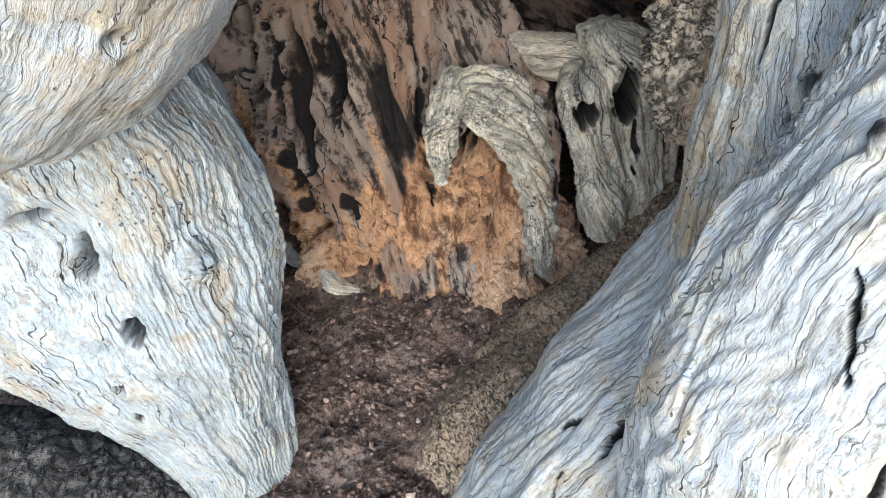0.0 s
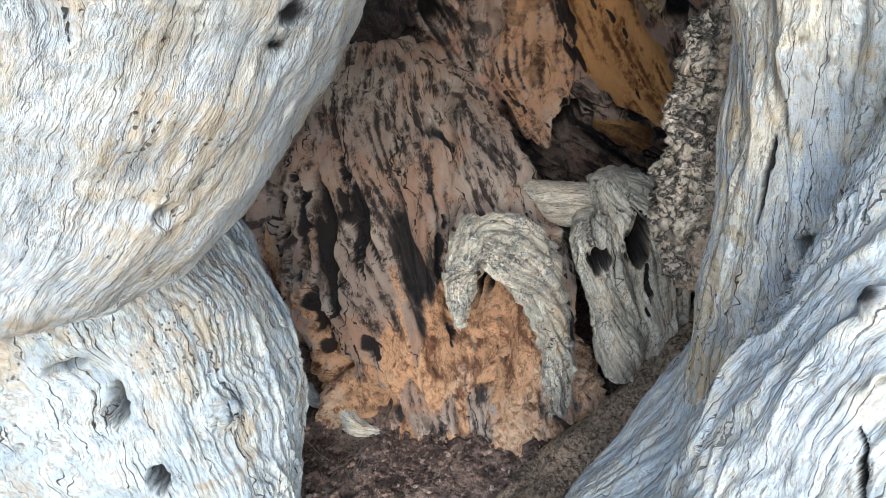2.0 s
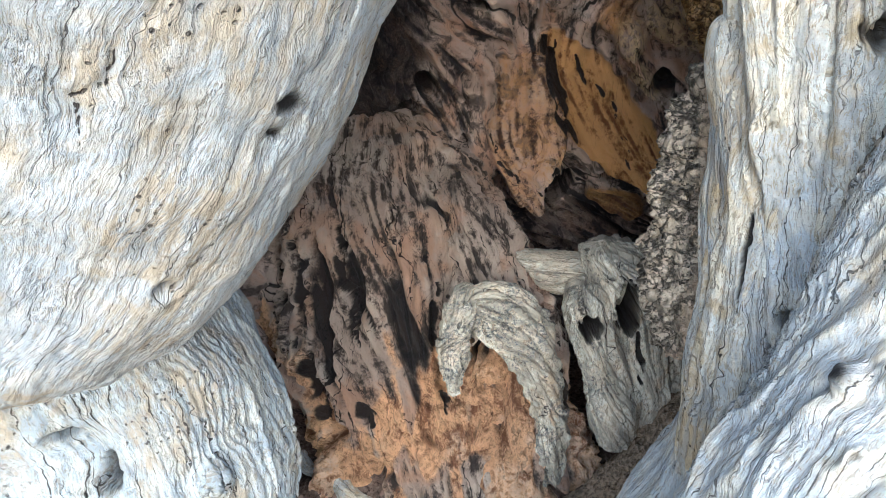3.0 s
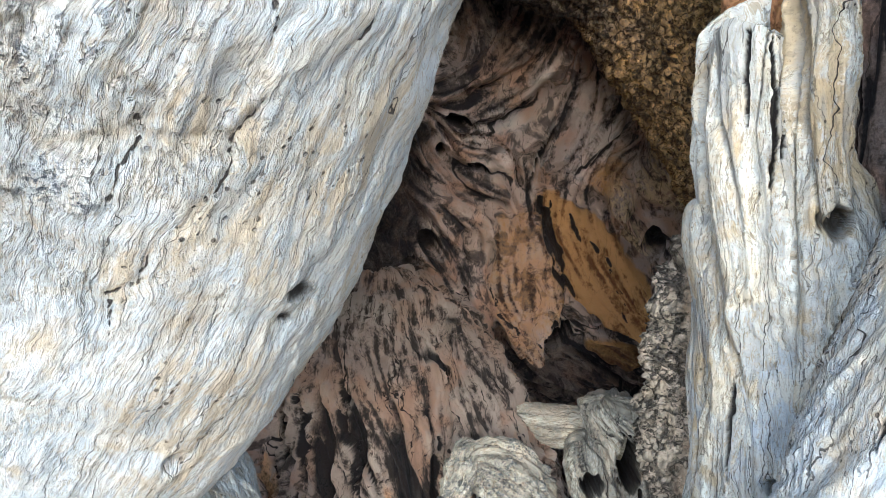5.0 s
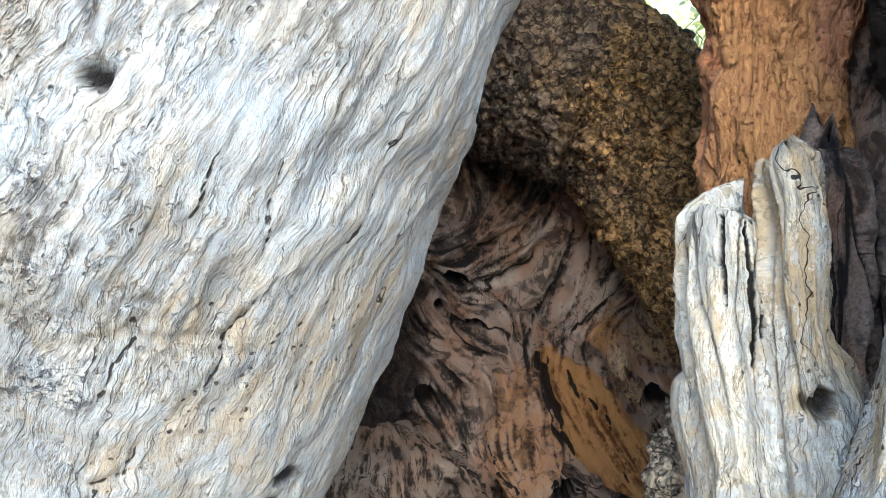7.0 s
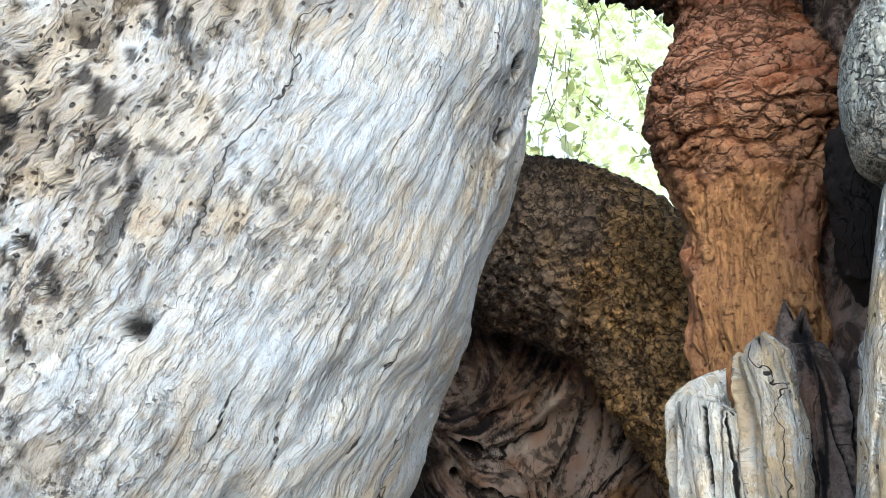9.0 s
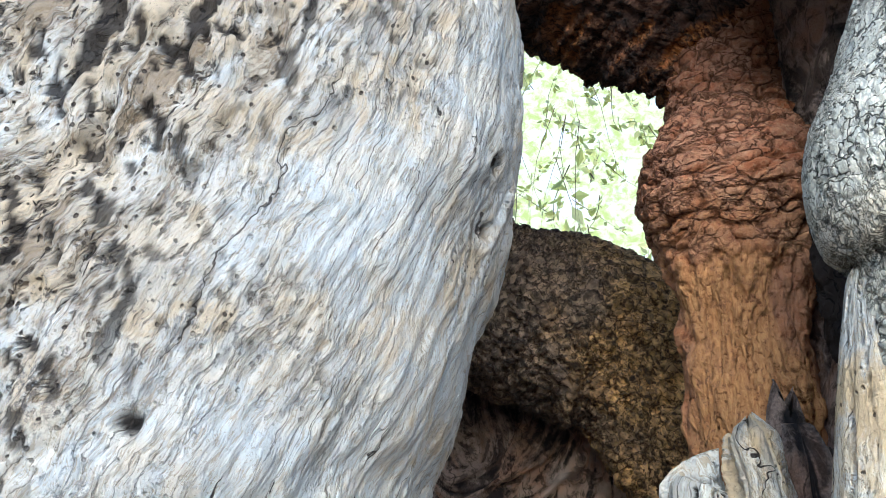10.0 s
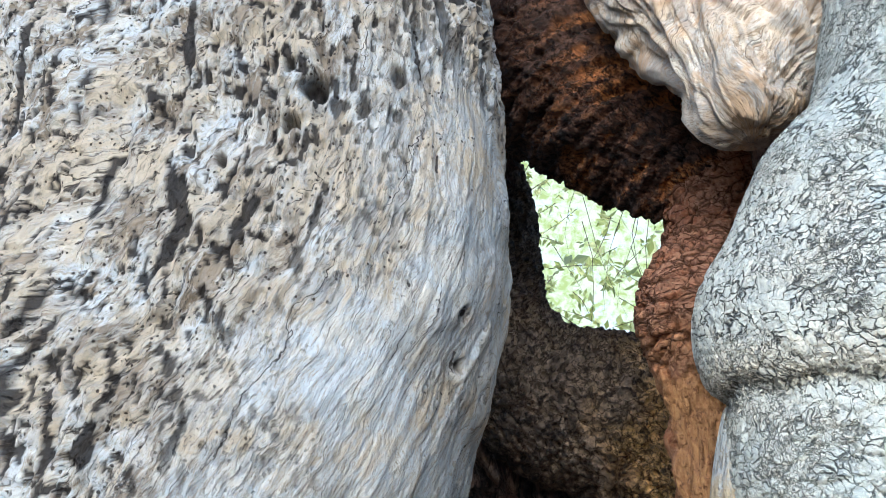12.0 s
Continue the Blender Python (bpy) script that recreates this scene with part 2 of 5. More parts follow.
def pale_wood(name, light, cream, tan, grey, crack=(0.045, 0.036, 0.03), tan_from=0.5, speckle=0.5, hair=0.5):
    """Bleached, weathered wood: white, bluish grey and tan flakes along the grain, fine checks, wormholes, black lichen."""
    m = Mat(name)
    flow, pl = m.attr("flow", True), m.place()
    warp = m.noise(pl, 9.0, 3.0, 0.55, 0.0, True)
    flow = m.bent(flow, warp, (0.05, 0.02, 0.0))
    streak = m.noise(m.scaled(flow, (70.0, 9.0, 1.0)), 1.0, 5.0, 0.66, 0.2)
    fine = m.noise(m.scaled(flow, (330.0, 60.0, 1.0)), 1.0, 4.0, 0.72, 0.2)
    patch = m.noise(pl, 6.0, 5.0, 0.66, 0.5)
    patch2 = m.noise(pl, 21.0, 5.0, 0.68, 0.6)
    flaky = m.noise(m.scaled(flow, (30.0, 11.0, 1.0)), 1.0, 6.0, 0.72, 0.3)
    isle = m.noise(m.scaled(flow, (15.0, 7.0, 1.0)), 1.0, 6.0, 0.7, 0.5)
    mott = m.noise(pl, 110.0, 5.0, 0.74, 0.3)
    c = m.mix(m.span(isle, 0.44, 0.54), grey, light)
    c = m.mix(m.span(streak, 0.36, 0.52, 0.6, 0.0), c, grey)
    c = m.mix(m.span(mott, 0.36, 0.5, 0.6, 0.0), c, m.mix(0.4, grey, tan))
    c = m.mix(m.span(patch2, 0.46, 0.6, 0.0, 0.8), c, cream)
    tan_f = m.math("MULTIPLY", m.span(patch, tan_from, tan_from + 0.12), m.span(flaky, 0.42, 0.56, 0.05, 1.0))
    tan_f = m.math("ADD", tan_f, m.math("MULTIPLY", m.attr("tint"), m.span(flaky, 0.42, 0.56)), clamp=True)
    c = m.mix(m.math("MULTIPLY", tan_f, 0.85), c, tan)
    rim = m.math("SUBTRACT", 1.0, m.math("MULTIPLY", m.math("ABSOLUTE", m.math("SUBTRACT", flaky, 0.43)), 70.0), clamp=True)
    rim = m.math("MULTIPLY", rim, m.span(patch2, 0.46, 0.56))
    c = m.mix(m.math("MULTIPLY", rim, 0.6), c, m.mix(0.5, crack, tan))
    c = m.mix(m.span(fine, 0.40, 0.47, 0.75, 0.0), c, m.mix(0.4, tan, (grey[0] * 0.4, grey[1] * 0.4, grey[2] * 0.4)))
    c = m.mix(m.span(m.noise(pl, 240.0, 4.0, 0.75), 0.58, 0.66, 0.0, 0.6), c, m.mix(0.5, tan, crack))
    big, mid = lines(m, flow, 9.0, 7.0, 0.010, 1.0), lines(m, flow, 30.0, 12.0, 0.022, 2.0)
    thin = m.math("MAXIMUM", lines(m, flow, 110.0, 24.0, 0.08, 3.0), lines(m, flow, 70.0, 30.0, 0.05, 8.0))
    fibre = m.attr("grain")
    c = m.mix(m.math("MULTIPLY", m.span(fibre, 0.0, 0.1), m.span(fibre, 0.26, 0.50, 0.55, 0.0)), c, m.mix(0.35, grey, crack))
    cr = m.math("MAXIMUM", big, m.math("MAXIMUM", m.math("MULTIPLY", mid, 0.9), m.math("MULTIPLY", thin, hair)))
    split = m.math("ADD", m.attr("crack"), m.math("MULTIPLY", m.math("SUBTRACT", m.noise(pl, 160.0, 3.0, 0.6), 0.5), 0.12))
    cr = m.math("MAXIMUM", cr, m.span(split, 0.87, 0.92))
    grit = m.noise(pl, 120.0, 5.0, 0.8)
    spot = m.math("MULTIPLY", m.span(grit, 0.56, 0.64), m.span(m.noise(pl, 5.0, 2.0), 0.5, 0.6))
    c = m.mix(m.math("MULTIPLY", spot, speckle), c, (0.07, 0.08, 0.10))
    c = m.mix(m.math("MULTIPLY", m.span(grit, 0.46, 0.58), m.attr("lichen")), c, (0.045, 0.055, 0.07))
    pits = m.math("MULTIPLY", m.span(m.noise(m.scaled(flow, (85.0, 38.0, 1.0)), 1.0, 5.0, 0.75, 0.4), 0.57, 0.63), m.math("MULTIPLY", m.attr("pitted"), m.span(patch2, 0.4, 0.55, 0.2, 1.0)))
    worm = m.span(m.voronoi(m.bent(pl, m.noise(pl, 60.0, 2.0, 0.5, 0.0, True), (0.006, 0.006, 0.006)), 75.0, "F1"), 0.13, 0.2, 1.0, 0.0)
    worm = m.math("MULTIPLY", worm, m.math("ADD", m.math("MULTIPLY", m.attr("pitted"), m.span(patch2, 0.42, 0.5)), m.span(patch, 0.56, 0.62, 0.0, 0.8), clamp=True))
    pits = m.math("MAXIMUM", pits, worm)
    c = m.mix(m.math("MULTIPLY", m.attr("pitted"), m.span(flaky, 0.40, 0.54, 0.85, 0.1)), c, (tan[0] * 0.5, tan[1] * 0.46, tan[2] * 0.42))
    c = m.mix(m.math("MULTIPLY", pits, 0.9), c, (0.06, 0.045, 0.035))
    c = m.mix(m.math("MULTIPLY", cr, 0.95), c, crack)
    # near-black for grime in cracks, and as painted shade inside holes
    c = m.mix(m.math("MULTIPLY", m.attr("dirt_shade"), 0.97), c, (0.014, 0.011, 0.010))
    h = m.math("ADD", m.math("MULTIPLY", streak, 0.45), m.math("MULTIPLY", fine, 0.3))
    h = m.math("ADD", h, m.math("MULTIPLY", m.span(flaky, 0.40, 0.45), 0.25))
    h = m.math("ADD", h, m.math("MULTIPLY", mott, 0.4))
    h = m.math("SUBTRACT", h, m.math("ADD", m.math("MULTIPLY", cr, 0.9), m.math("MULTIPLY", pits, 1.2)))
    return m.done(c, 0.85, m.bump(h, 1.0, 0.012), 0.15)


def bark(name, plate, gap, other, size, stretch=1.0, moss=(0.2, 0.2, 0.14), bare=(0.4, 0.25, 0.12), speck=1.0, joints=0.13):
    """Rough bark: wrinkled plates where the skin is plated, fibrous elsewhere; tint lays in a lighter tone, under-bark
    on most and painted warm light on the limb.
    """
    m = Mat(name)
    flow, pl, plated = m.attr("flow", True), m.place(), m.attr("pitted")
    w1, w2 = m.noise(pl, 22.0, 4.0, 0.65, 0.0, True), m.noise(pl, 90.0, 3.0, 0.65, 0.0, True)
    q = m.bent(m.bent(m.scaled(flow, (1.0, stretch, 1.0)), w1, (0.05, 0.05, 0.0)), w2, (0.008, 0.008, 0.0))
    edge, edge2 = m.voronoi(q, size), m.voronoi(q, size * 2.3)
    own = m.noise(m.scaled(q, size * 0.8), 1.0, 1.0)
    n1, n2, n3 = m.noise(pl, 11.0, 5.0, 0.65), m.noise(pl, 95.0, 5.0, 0.7), m.noise(pl, 3.5, 2.0)
    fibre = m.noise(m.scaled(flow, (170.0, 30.0, 1.0)), 1.0, 4.0, 0.7, 0.3)
    c = m.mix(m.span(n1, 0.4, 0.6), plate, other)
    c = m.mix(m.span(own, 0.35, 0.65, 0.0, 0.5), c, m.mix(0.5, other, moss))
    c = m.mix(m.span(n2, 0.48, 0.66, 0.0, 0.55 * speck), c, moss)
    c = m.mix(m.span(n2, 0.32, 0.44, 0.6 * speck, 0.0), c, gap)
    flecks = m.math("MULTIPLY", m.span(m.noise(m.scaled(flow, (60.0, 60.0, 1.0)), 1.0, 5.0, 0.7, 0.3), 0.34, 0.43, 0.5, 0.0), m.span(plated, 0.0, 1.0, 1.0, 0.0))
    c = m.mix(m.math("MULTIPLY", m.attr("tint"), m.span(n2, 0.34, 0.5, 0.25, 0.95)), c, m.mix(m.span(fibre, 0.35, 0.65), m.mix(0.5, plate, bare), bare))
    c = m.mix(flecks, c, m.mix(0.5, plate, gap))
    wide = m.span(m.noise(pl, 30.0, 3.0, 0.6), 0.4, 0.65, joints * 0.15, joints)
    j1 = m.math("SUBTRACT", 1.0, m.math("DIVIDE", edge, wide), clamp=True)
    j2 = m.math("MULTIPLY", m.span(edge2, 0.0, 0.09, 0.8, 0.0), m.span(n1, 0.45, 0.55))
    joint = m.math("MULTIPLY", m.math("MAXIMUM", j1, j2), plated)
    c = m.mix(m.math("MULTIPLY", joint, 0.9), c, gap)
    c = m.mix(m.math("MULTIPLY", m.attr("dirt_shade"), 0.75), c, gap)
    h = m.math("ADD", m.math("MULTIPLY", joint, -0.9), m.math("MULTIPLY", n2, 0.9))
    h = m.math("SUBTRACT", m.math("ADD", h, m.math("MULTIPLY", fibre, 0.4)), flecks)
    return m.done(c, 0.88, m.bump(h, 1.0, 0.011), 0.2)


def inner_wood(name, dark, mid, pale, orange, sand, rough=0.8, crumble=0.0, blotch=0.55, fibres=0.4, checks=0.35):
    """Old inner wood: fibres from the grain, paler crests, orange decay where tinted, sandy rot, black holes."""
    m = Mat(name)
    pl, g = m.place(), m.attr("grain")
    broad, mott, grit = m.noise(pl, 7.0, 4.0, 0.6, 0.5), m.noise(pl, 45.0, 5.0, 0.7, 0.3), m.noise(pl, 170.0, 4.0, 0.72)
    gg = m.math("ADD", g, m.math("MULTIPLY", m.math("SUBTRACT", mott, 0.5), 0.8))
    gg = m.math("ADD", gg, m.math("MULTIPLY", m.math("SUBTRACT", grit, 0.5), 0.35))
    flow = m.bent(m.attr("flow", True), m.noise(pl, 9.0, 3.0, 0.6, 0.0, True), (0.07, 0.07, 0.0))
    fine = m.noise(m.scaled(flow, (230.0, 42.0, 1.0)), 1.0, 5.0, 0.75, 0.3)
    gg = m.math("ADD", gg, m.math("MULTIPLY", m.math("SUBTRACT", fine, 0.5), fibres))
    check = m.math("MULTIPLY", m.math("MAXIMUM", lines(m, flow, 26.0, 12.0, 0.05, 4.0), lines(m, flow, 60.0, 20.0, 0.08, 5.0)), checks)
    c = m.mix(m.span(gg, 0.22, 0.60), dark, mid)
    warm = (mid[0] * 1.05, mid[1] * 0.80, mid[2] * 0.62)
    c = m.mix(m.span(broad, 0.46, 0.62, 0.0, 0.7), c, m.mix(m.span(gg, 0.22, 0.60), dark, warm))
    c = m.mix(m.span(m.noise(pl, 12.0, 5.0, 0.65, 0.8), 0.40, 0.50, blotch, 0.0), c, dark)
    c = m.mix(m.math("MULTIPLY", m.attr("pitted"), m.span(gg, 0.32, 0.62)), c, pale)
    o = m.mix(m.span(gg, 0.22, 0.60), (orange[0] * 0.30, orange[1] * 0.22, orange[2] * 0.2), orange)
    o = m.mix(m.span(mott, 0.38, 0.48, 0.5 * crumble, 0.0), o, (orange[0] * 0.38, orange[1] * 0.30, orange[2] * 0.26))
    o = m.mix(m.span(grit, 0.34, 0.46, 0.6 * crumble, 0.0), o, (orange[0] * 0.3, orange[1] * 0.24, orange[2] * 0.2))
    t = m.math("ADD", m.attr("tint"), m.math("MULTIPLY", m.math("SUBTRACT", mott, 0.5), 0.7))
    c = m.mix(m.math("MULTIPLY", m.span(t, 0.25, 0.75), m.span(m.attr("tint"), 0.0, 0.12)), c, o)
    c = m.mix(m.math("MULTIPLY", m.attr("lichen"), m.span(mott, 0.40, 0.58)), c, sand)
    c = m.mix(m.math("MULTIPLY", check, m.span(m.attr("tint"), 0.3, 0.8, 1.0, 0.4)), c, (0.012, 0.01, 0.01))
    c = m.mix(m.math("MULTIPLY", m.span(m.attr("crack"), 0.80, 0.86), 0.9), c, (0.012, 0.01, 0.01))
    # holes and creases are painted near-black, as though no light reached them
    c = m.mix(m.span(m.math("ADD", m.attr("dirt_shade"), m.math("MULTIPLY", m.math("SUBTRACT", grit, 0.5), 0.5)), 0.25, 0.8, 0.0, 0.96), c, (0.010, 0.009, 0.010))
    h = m.math("ADD", m.math("MULTIPLY", mott, 0.7), m.math("MULTIPLY", grit, 0.5))
    h = m.math("ADD", h, m.math("MULTIPLY", g, 0.6))
    h = m.math("SUBTRACT", m.math("ADD", h, m.math("MULTIPLY", fine, 2.0 * fibres)), check)
    return m.done(c, rough, m.bump(h, 1.0, 0.022), 0.25)


def crumbly(name, a, b, pale, grain=60.0):
    """Rotten, crumbling matter or soil."""
    m = Mat(name)
    pl = m.place()
    n1, n2, n3 = m.noise(pl, 9.0, 4.0, 0.6), m.noise(pl, grain, 5.0, 0.7), m.noise(pl, grain * 5, 3.0, 0.7)
    c = m.mix(m.span(n1, 0.38, 0.62), a, b)
    c = m.mix(m.span(n2, 0.5, 0.72, 0.0, 0.8), c, pale)
    c = m.mix(m.math("MULTIPLY", m.attr("tint"), 1.0), c, pale)
    c = m.mix(m.span(n2, 0.36, 0.48, 0.85, 0.0), c, (a[0] * 0.25, a[1] * 0.25, a[2] * 0.25))
    c = m.mix(m.span(n3, 0.3, 0.48, 0.7, 0.0), c, (a[0] * 0.3, a[1] * 0.3, a[2] * 0.3))
    c = m.mix(m.math("MULTIPLY", m.attr("dirt_shade"), 0.85), c, (0.03, 0.02, 0.015))
    h = m.math("ADD", n2, m.math("MULTIPLY", n3, 0.35))
    return m.done(c, 0.95, m.bump(h, 1.0, 0.02), 0.1)


SILVER = pale_wood("silvered_wood", (0.52, 0.535, 0.53), (0.54, 0.505, 0.43), (0.43, 0.345, 0.23), (0.44, 0.465, 0.47), tan_from=0.485, hair=0.5)
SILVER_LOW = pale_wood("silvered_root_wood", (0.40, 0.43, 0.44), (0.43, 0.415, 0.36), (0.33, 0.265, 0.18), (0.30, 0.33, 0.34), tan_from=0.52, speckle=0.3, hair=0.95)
SILVER_RIGHT = pale_wood("bleached_wood", (0.53, 0.545, 0.54), (0.575, 0.535, 0.44), (0.48, 0.385, 0.26), (0.45, 0.47, 0.47), tan_from=0.49, speckle=0.25, hair=0.8)
POSTWOOD = pale_wood("cream_standing_wood", (0.72, 0.71, 0.64), (0.68, 0.60, 0.45), (0.47, 0.35, 0.19), (0.46, 0.455, 0.42), tan_from=0.46, speckle=0.2)
FOLDED = pale_wood("folded_burl_wood", (0.70, 0.63, 0.52), (0.66, 0.52, 0.36), (0.50, 0.33, 0.18), (0.42, 0.38, 0.33), tan_from=0.43, speckle=0.5)
HOLLOW = inner_wood("hollow_wood", (0.024, 0.020, 0.020), (0.52, 0.385, 0.30), (0.76, 0.66, 0.58), (0.56, 0.30, 0.105), (0.74, 0.54, 0.30), blotch=0.75, checks=0.6)
CORE = inner_wood("rotting_core_wood", (0.055, 0.041, 0.033), (0.47, 0.36, 0.28), (0.80, 0.71, 0.57), (0.78, 0.47, 0.25), (0.86, 0.66, 0.46), 0.9, 1.0, 0.12, 0.9, 0.95)
LOGWOOD = pale_wood("lichened_wood", (0.56, 0.52, 0.42), (0.50, 0.42, 0.31), (0.34, 0.24, 0.14), (0.32, 0.295, 0.235), tan_from=0.55, speckle=0.9)
# the golden last colour is warm light painted on the limb
BROWN_BARK = bark("brown_bark", (0.15, 0.11, 0.08), (0.012, 0.009, 0.008), (0.31, 0.225, 0.15), 40.0, 0.8, (0.36, 0.26, 0.17), (0.88, 0.53, 0.19), 0.4, 0.22)
# dark reddish bark, with the arch's own shade added to the colour
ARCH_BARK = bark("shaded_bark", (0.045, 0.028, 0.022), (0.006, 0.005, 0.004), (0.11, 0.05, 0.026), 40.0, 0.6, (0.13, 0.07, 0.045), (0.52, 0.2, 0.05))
RED_BARK = bark("red_bark", (0.25, 0.09, 0.035), (0.075, 0.026, 0.007), (0.33, 0.155, 0.085), 17.0, 1.9, (0.36, 0.21, 0.12), (0.52, 0.28, 0.10), 0.9, 0.12)
GREY_BARK = bark("grey_bark", (0.50, 0.515, 0.46), (0.05, 0.046, 0.038), (0.61, 0.58, 0.48), 70.0, 1.0, (0.58, 0.61, 0.52), (0.76, 0.66, 0.49), speck=0.45, joints=0.12)
DUSTY_BARK = bark("dusty_bark", (0.37, 0.255, 0.155), (0.04, 0.03, 0.022), (0.48, 0.35, 0.22), 45.0, 1.6, (0.52, 0.41, 0.29), speck=1.0)
STRIP_BARK = bark("ragged_bark", (0.44, 0.35, 0.24), (0.03, 0.023, 0.018), (0.60, 0.49, 0.36), 30.0, 1.2, (0.66, 0.57, 0.44), (0.50, 0.30, 0.16), speck=1.0, joints=0.2)
BLACK_BARK = bark("blackish_bark", (0.06, 0.055, 0.05), (0.008, 0.007, 0.006), (0.11, 0.10, 0.09), 26.0, 1.6, (0.13, 0.115, 0.1), speck=0.6, joints=0.3)
SOIL = crumbly("soil", (0.085, 0.056, 0.043), (0.20, 0.135, 0.10), (0.42, 0.32, 0.25), 85.0)

# ---- ground ----
def ground_z(x, y):
    """The soil's height: it falls towards the viewer and rises a little into the hollow."""
    return 0.02 + 0.14 * step(0.9, 1.8, y) * step(1.2, 0.5, np.abs(x)) - 0.05 * step(0.9, 0.2, y) + 0.05 * perlin(x * 1.3, y * 1.3, 0.0, 5) * step(6, 1, np.hypot(x, y))


def soil_z(x, y):
    """The soil's height with its clods."""
    near = step(4, 2, np.hypot(x, y - 1.2))
    z = ground_z(x, y)
    wx, wy = x + 0.012 * fbm(x * 30, y * 30, 0 * x, 2, 1), y + 0.012 * fbm(x * 30, y * 30, 0 * x, 2, 2)
    for f, hgt, k in ((20, 0.010, 3), (48, 0.008, 13)):
        d1, d2, who = cells2(wx * f, wy * f, k)
        z = z + near * hgt * step(0.75, 0.15, d1) * np.maximum(0, who * 1.6 - 0.6)
    return z + near * (0.016 * fbm(x * 16, y * 16, 0 * x, 4, 8) + 0.007 * fbm(x * 70, y * 70, 0 * x, 2, 9))


def build_ground():
    u = np.linspace(-1, 1, 281)
    g = np.sign(u) * (np.abs(u) * 0.85 + (np.abs(u) ** 9) * 900)
    x, y = np.meshgrid(g - 0.1, g + 1.2)
    z = soil_z(x, y)
    sk = Skin([(0, 0, 0, 1, 1), (0, 0, 1, 1, 1)], 281, 281, closed=False)
    sk.p = np.stack([x, y, z], -1)
    # unseen soil in front is made pale to bounce light onto undersides
    sk.tint = np.maximum(0.5 * step(0.1, 0.7, fbm(x * 4, y * 4, 0 * x, 2, 4)), step(0.75, 0.45, y + 0.1 * perlin(x * 3, y * 3, 0 * x, 6)))
    ob = sk.mesh("ground", SOIL, None)
    return tagged(ob, "brown crumbly soil with clods and litter at the foot of the tree", "ground", kind="structure")


build_ground()


def build_backdrop():
    """A glowing sheet painted as sunlit leaves and white sky far behind, too far to shift."""
    m = Mat("glowing_leaves")
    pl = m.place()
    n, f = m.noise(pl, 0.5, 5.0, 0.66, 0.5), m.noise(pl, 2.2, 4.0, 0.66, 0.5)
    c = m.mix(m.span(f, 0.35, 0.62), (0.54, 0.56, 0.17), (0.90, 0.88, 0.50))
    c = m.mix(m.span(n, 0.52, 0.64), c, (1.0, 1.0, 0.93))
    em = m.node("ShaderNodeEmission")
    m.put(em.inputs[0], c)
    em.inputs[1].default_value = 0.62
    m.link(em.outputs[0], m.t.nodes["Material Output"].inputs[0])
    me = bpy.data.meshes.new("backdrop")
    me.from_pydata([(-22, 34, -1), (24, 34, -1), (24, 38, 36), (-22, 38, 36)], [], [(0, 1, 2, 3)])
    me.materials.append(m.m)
    tagged(new("backdrop", me), "glowing backdrop painted as blurred sunlit leaves and white sky far off", "backdrop", kind="structure")


build_backdrop()

# ---- the hollow tree ----
tree = tagged(new("hollow_tree"), "huge old hollow tree with silvery weathered trunk and brown bark", "tree")


def grain(sk, lump, furrow, fu, fv, seed, fine=0.0):
    """Swellings, and furrows that follow the grain."""
    x, y, z = sk.xyz()
    n = fbm(sk.A * fu + 1.2 * fbm(x * 5, y * 5, z * 5, 2, seed + 9), sk.S * fv, 0 * x + seed, 2, seed)
    sk.push(lump * fbm(x * 3.2, y * 3.2, z * 3.2, 3, seed + 3) - furrow * (1 - step(0.0, 0.25, np.abs(n))))
    if fine:
        sk.push(fine * fbm(sk.A * fu * 3.5, sk.S * fv * 3, 0 * x + seed, 3, seed + 5))
    return sk


def ridges(sk, per_metre, height, seed, where=1.0):
    """Raised lines of grain, a finger's breadth or less apart, wavering along the body."""
    x, y, z = sk.xyz()
    w = fbm(sk.A * 7, sk.S * 5, 0 * x + seed, 3, seed) + 0.4 * fbm(sk.A * 14, sk.S * 16, 0 * x, 2, seed + 4)
    u = sk.A * per_metre + 1.6 * w
    saw = np.abs((u % 1.0) * 2 - 1)
    gate = step(-0.5, 0.3, fbm(sk.A * 9, sk.S * 4, 0 * x + 3, 2, seed + 2))
    sk.push(height * where * (0.4 + 0.6 * gate) * (saw**0.7 - 0.5))


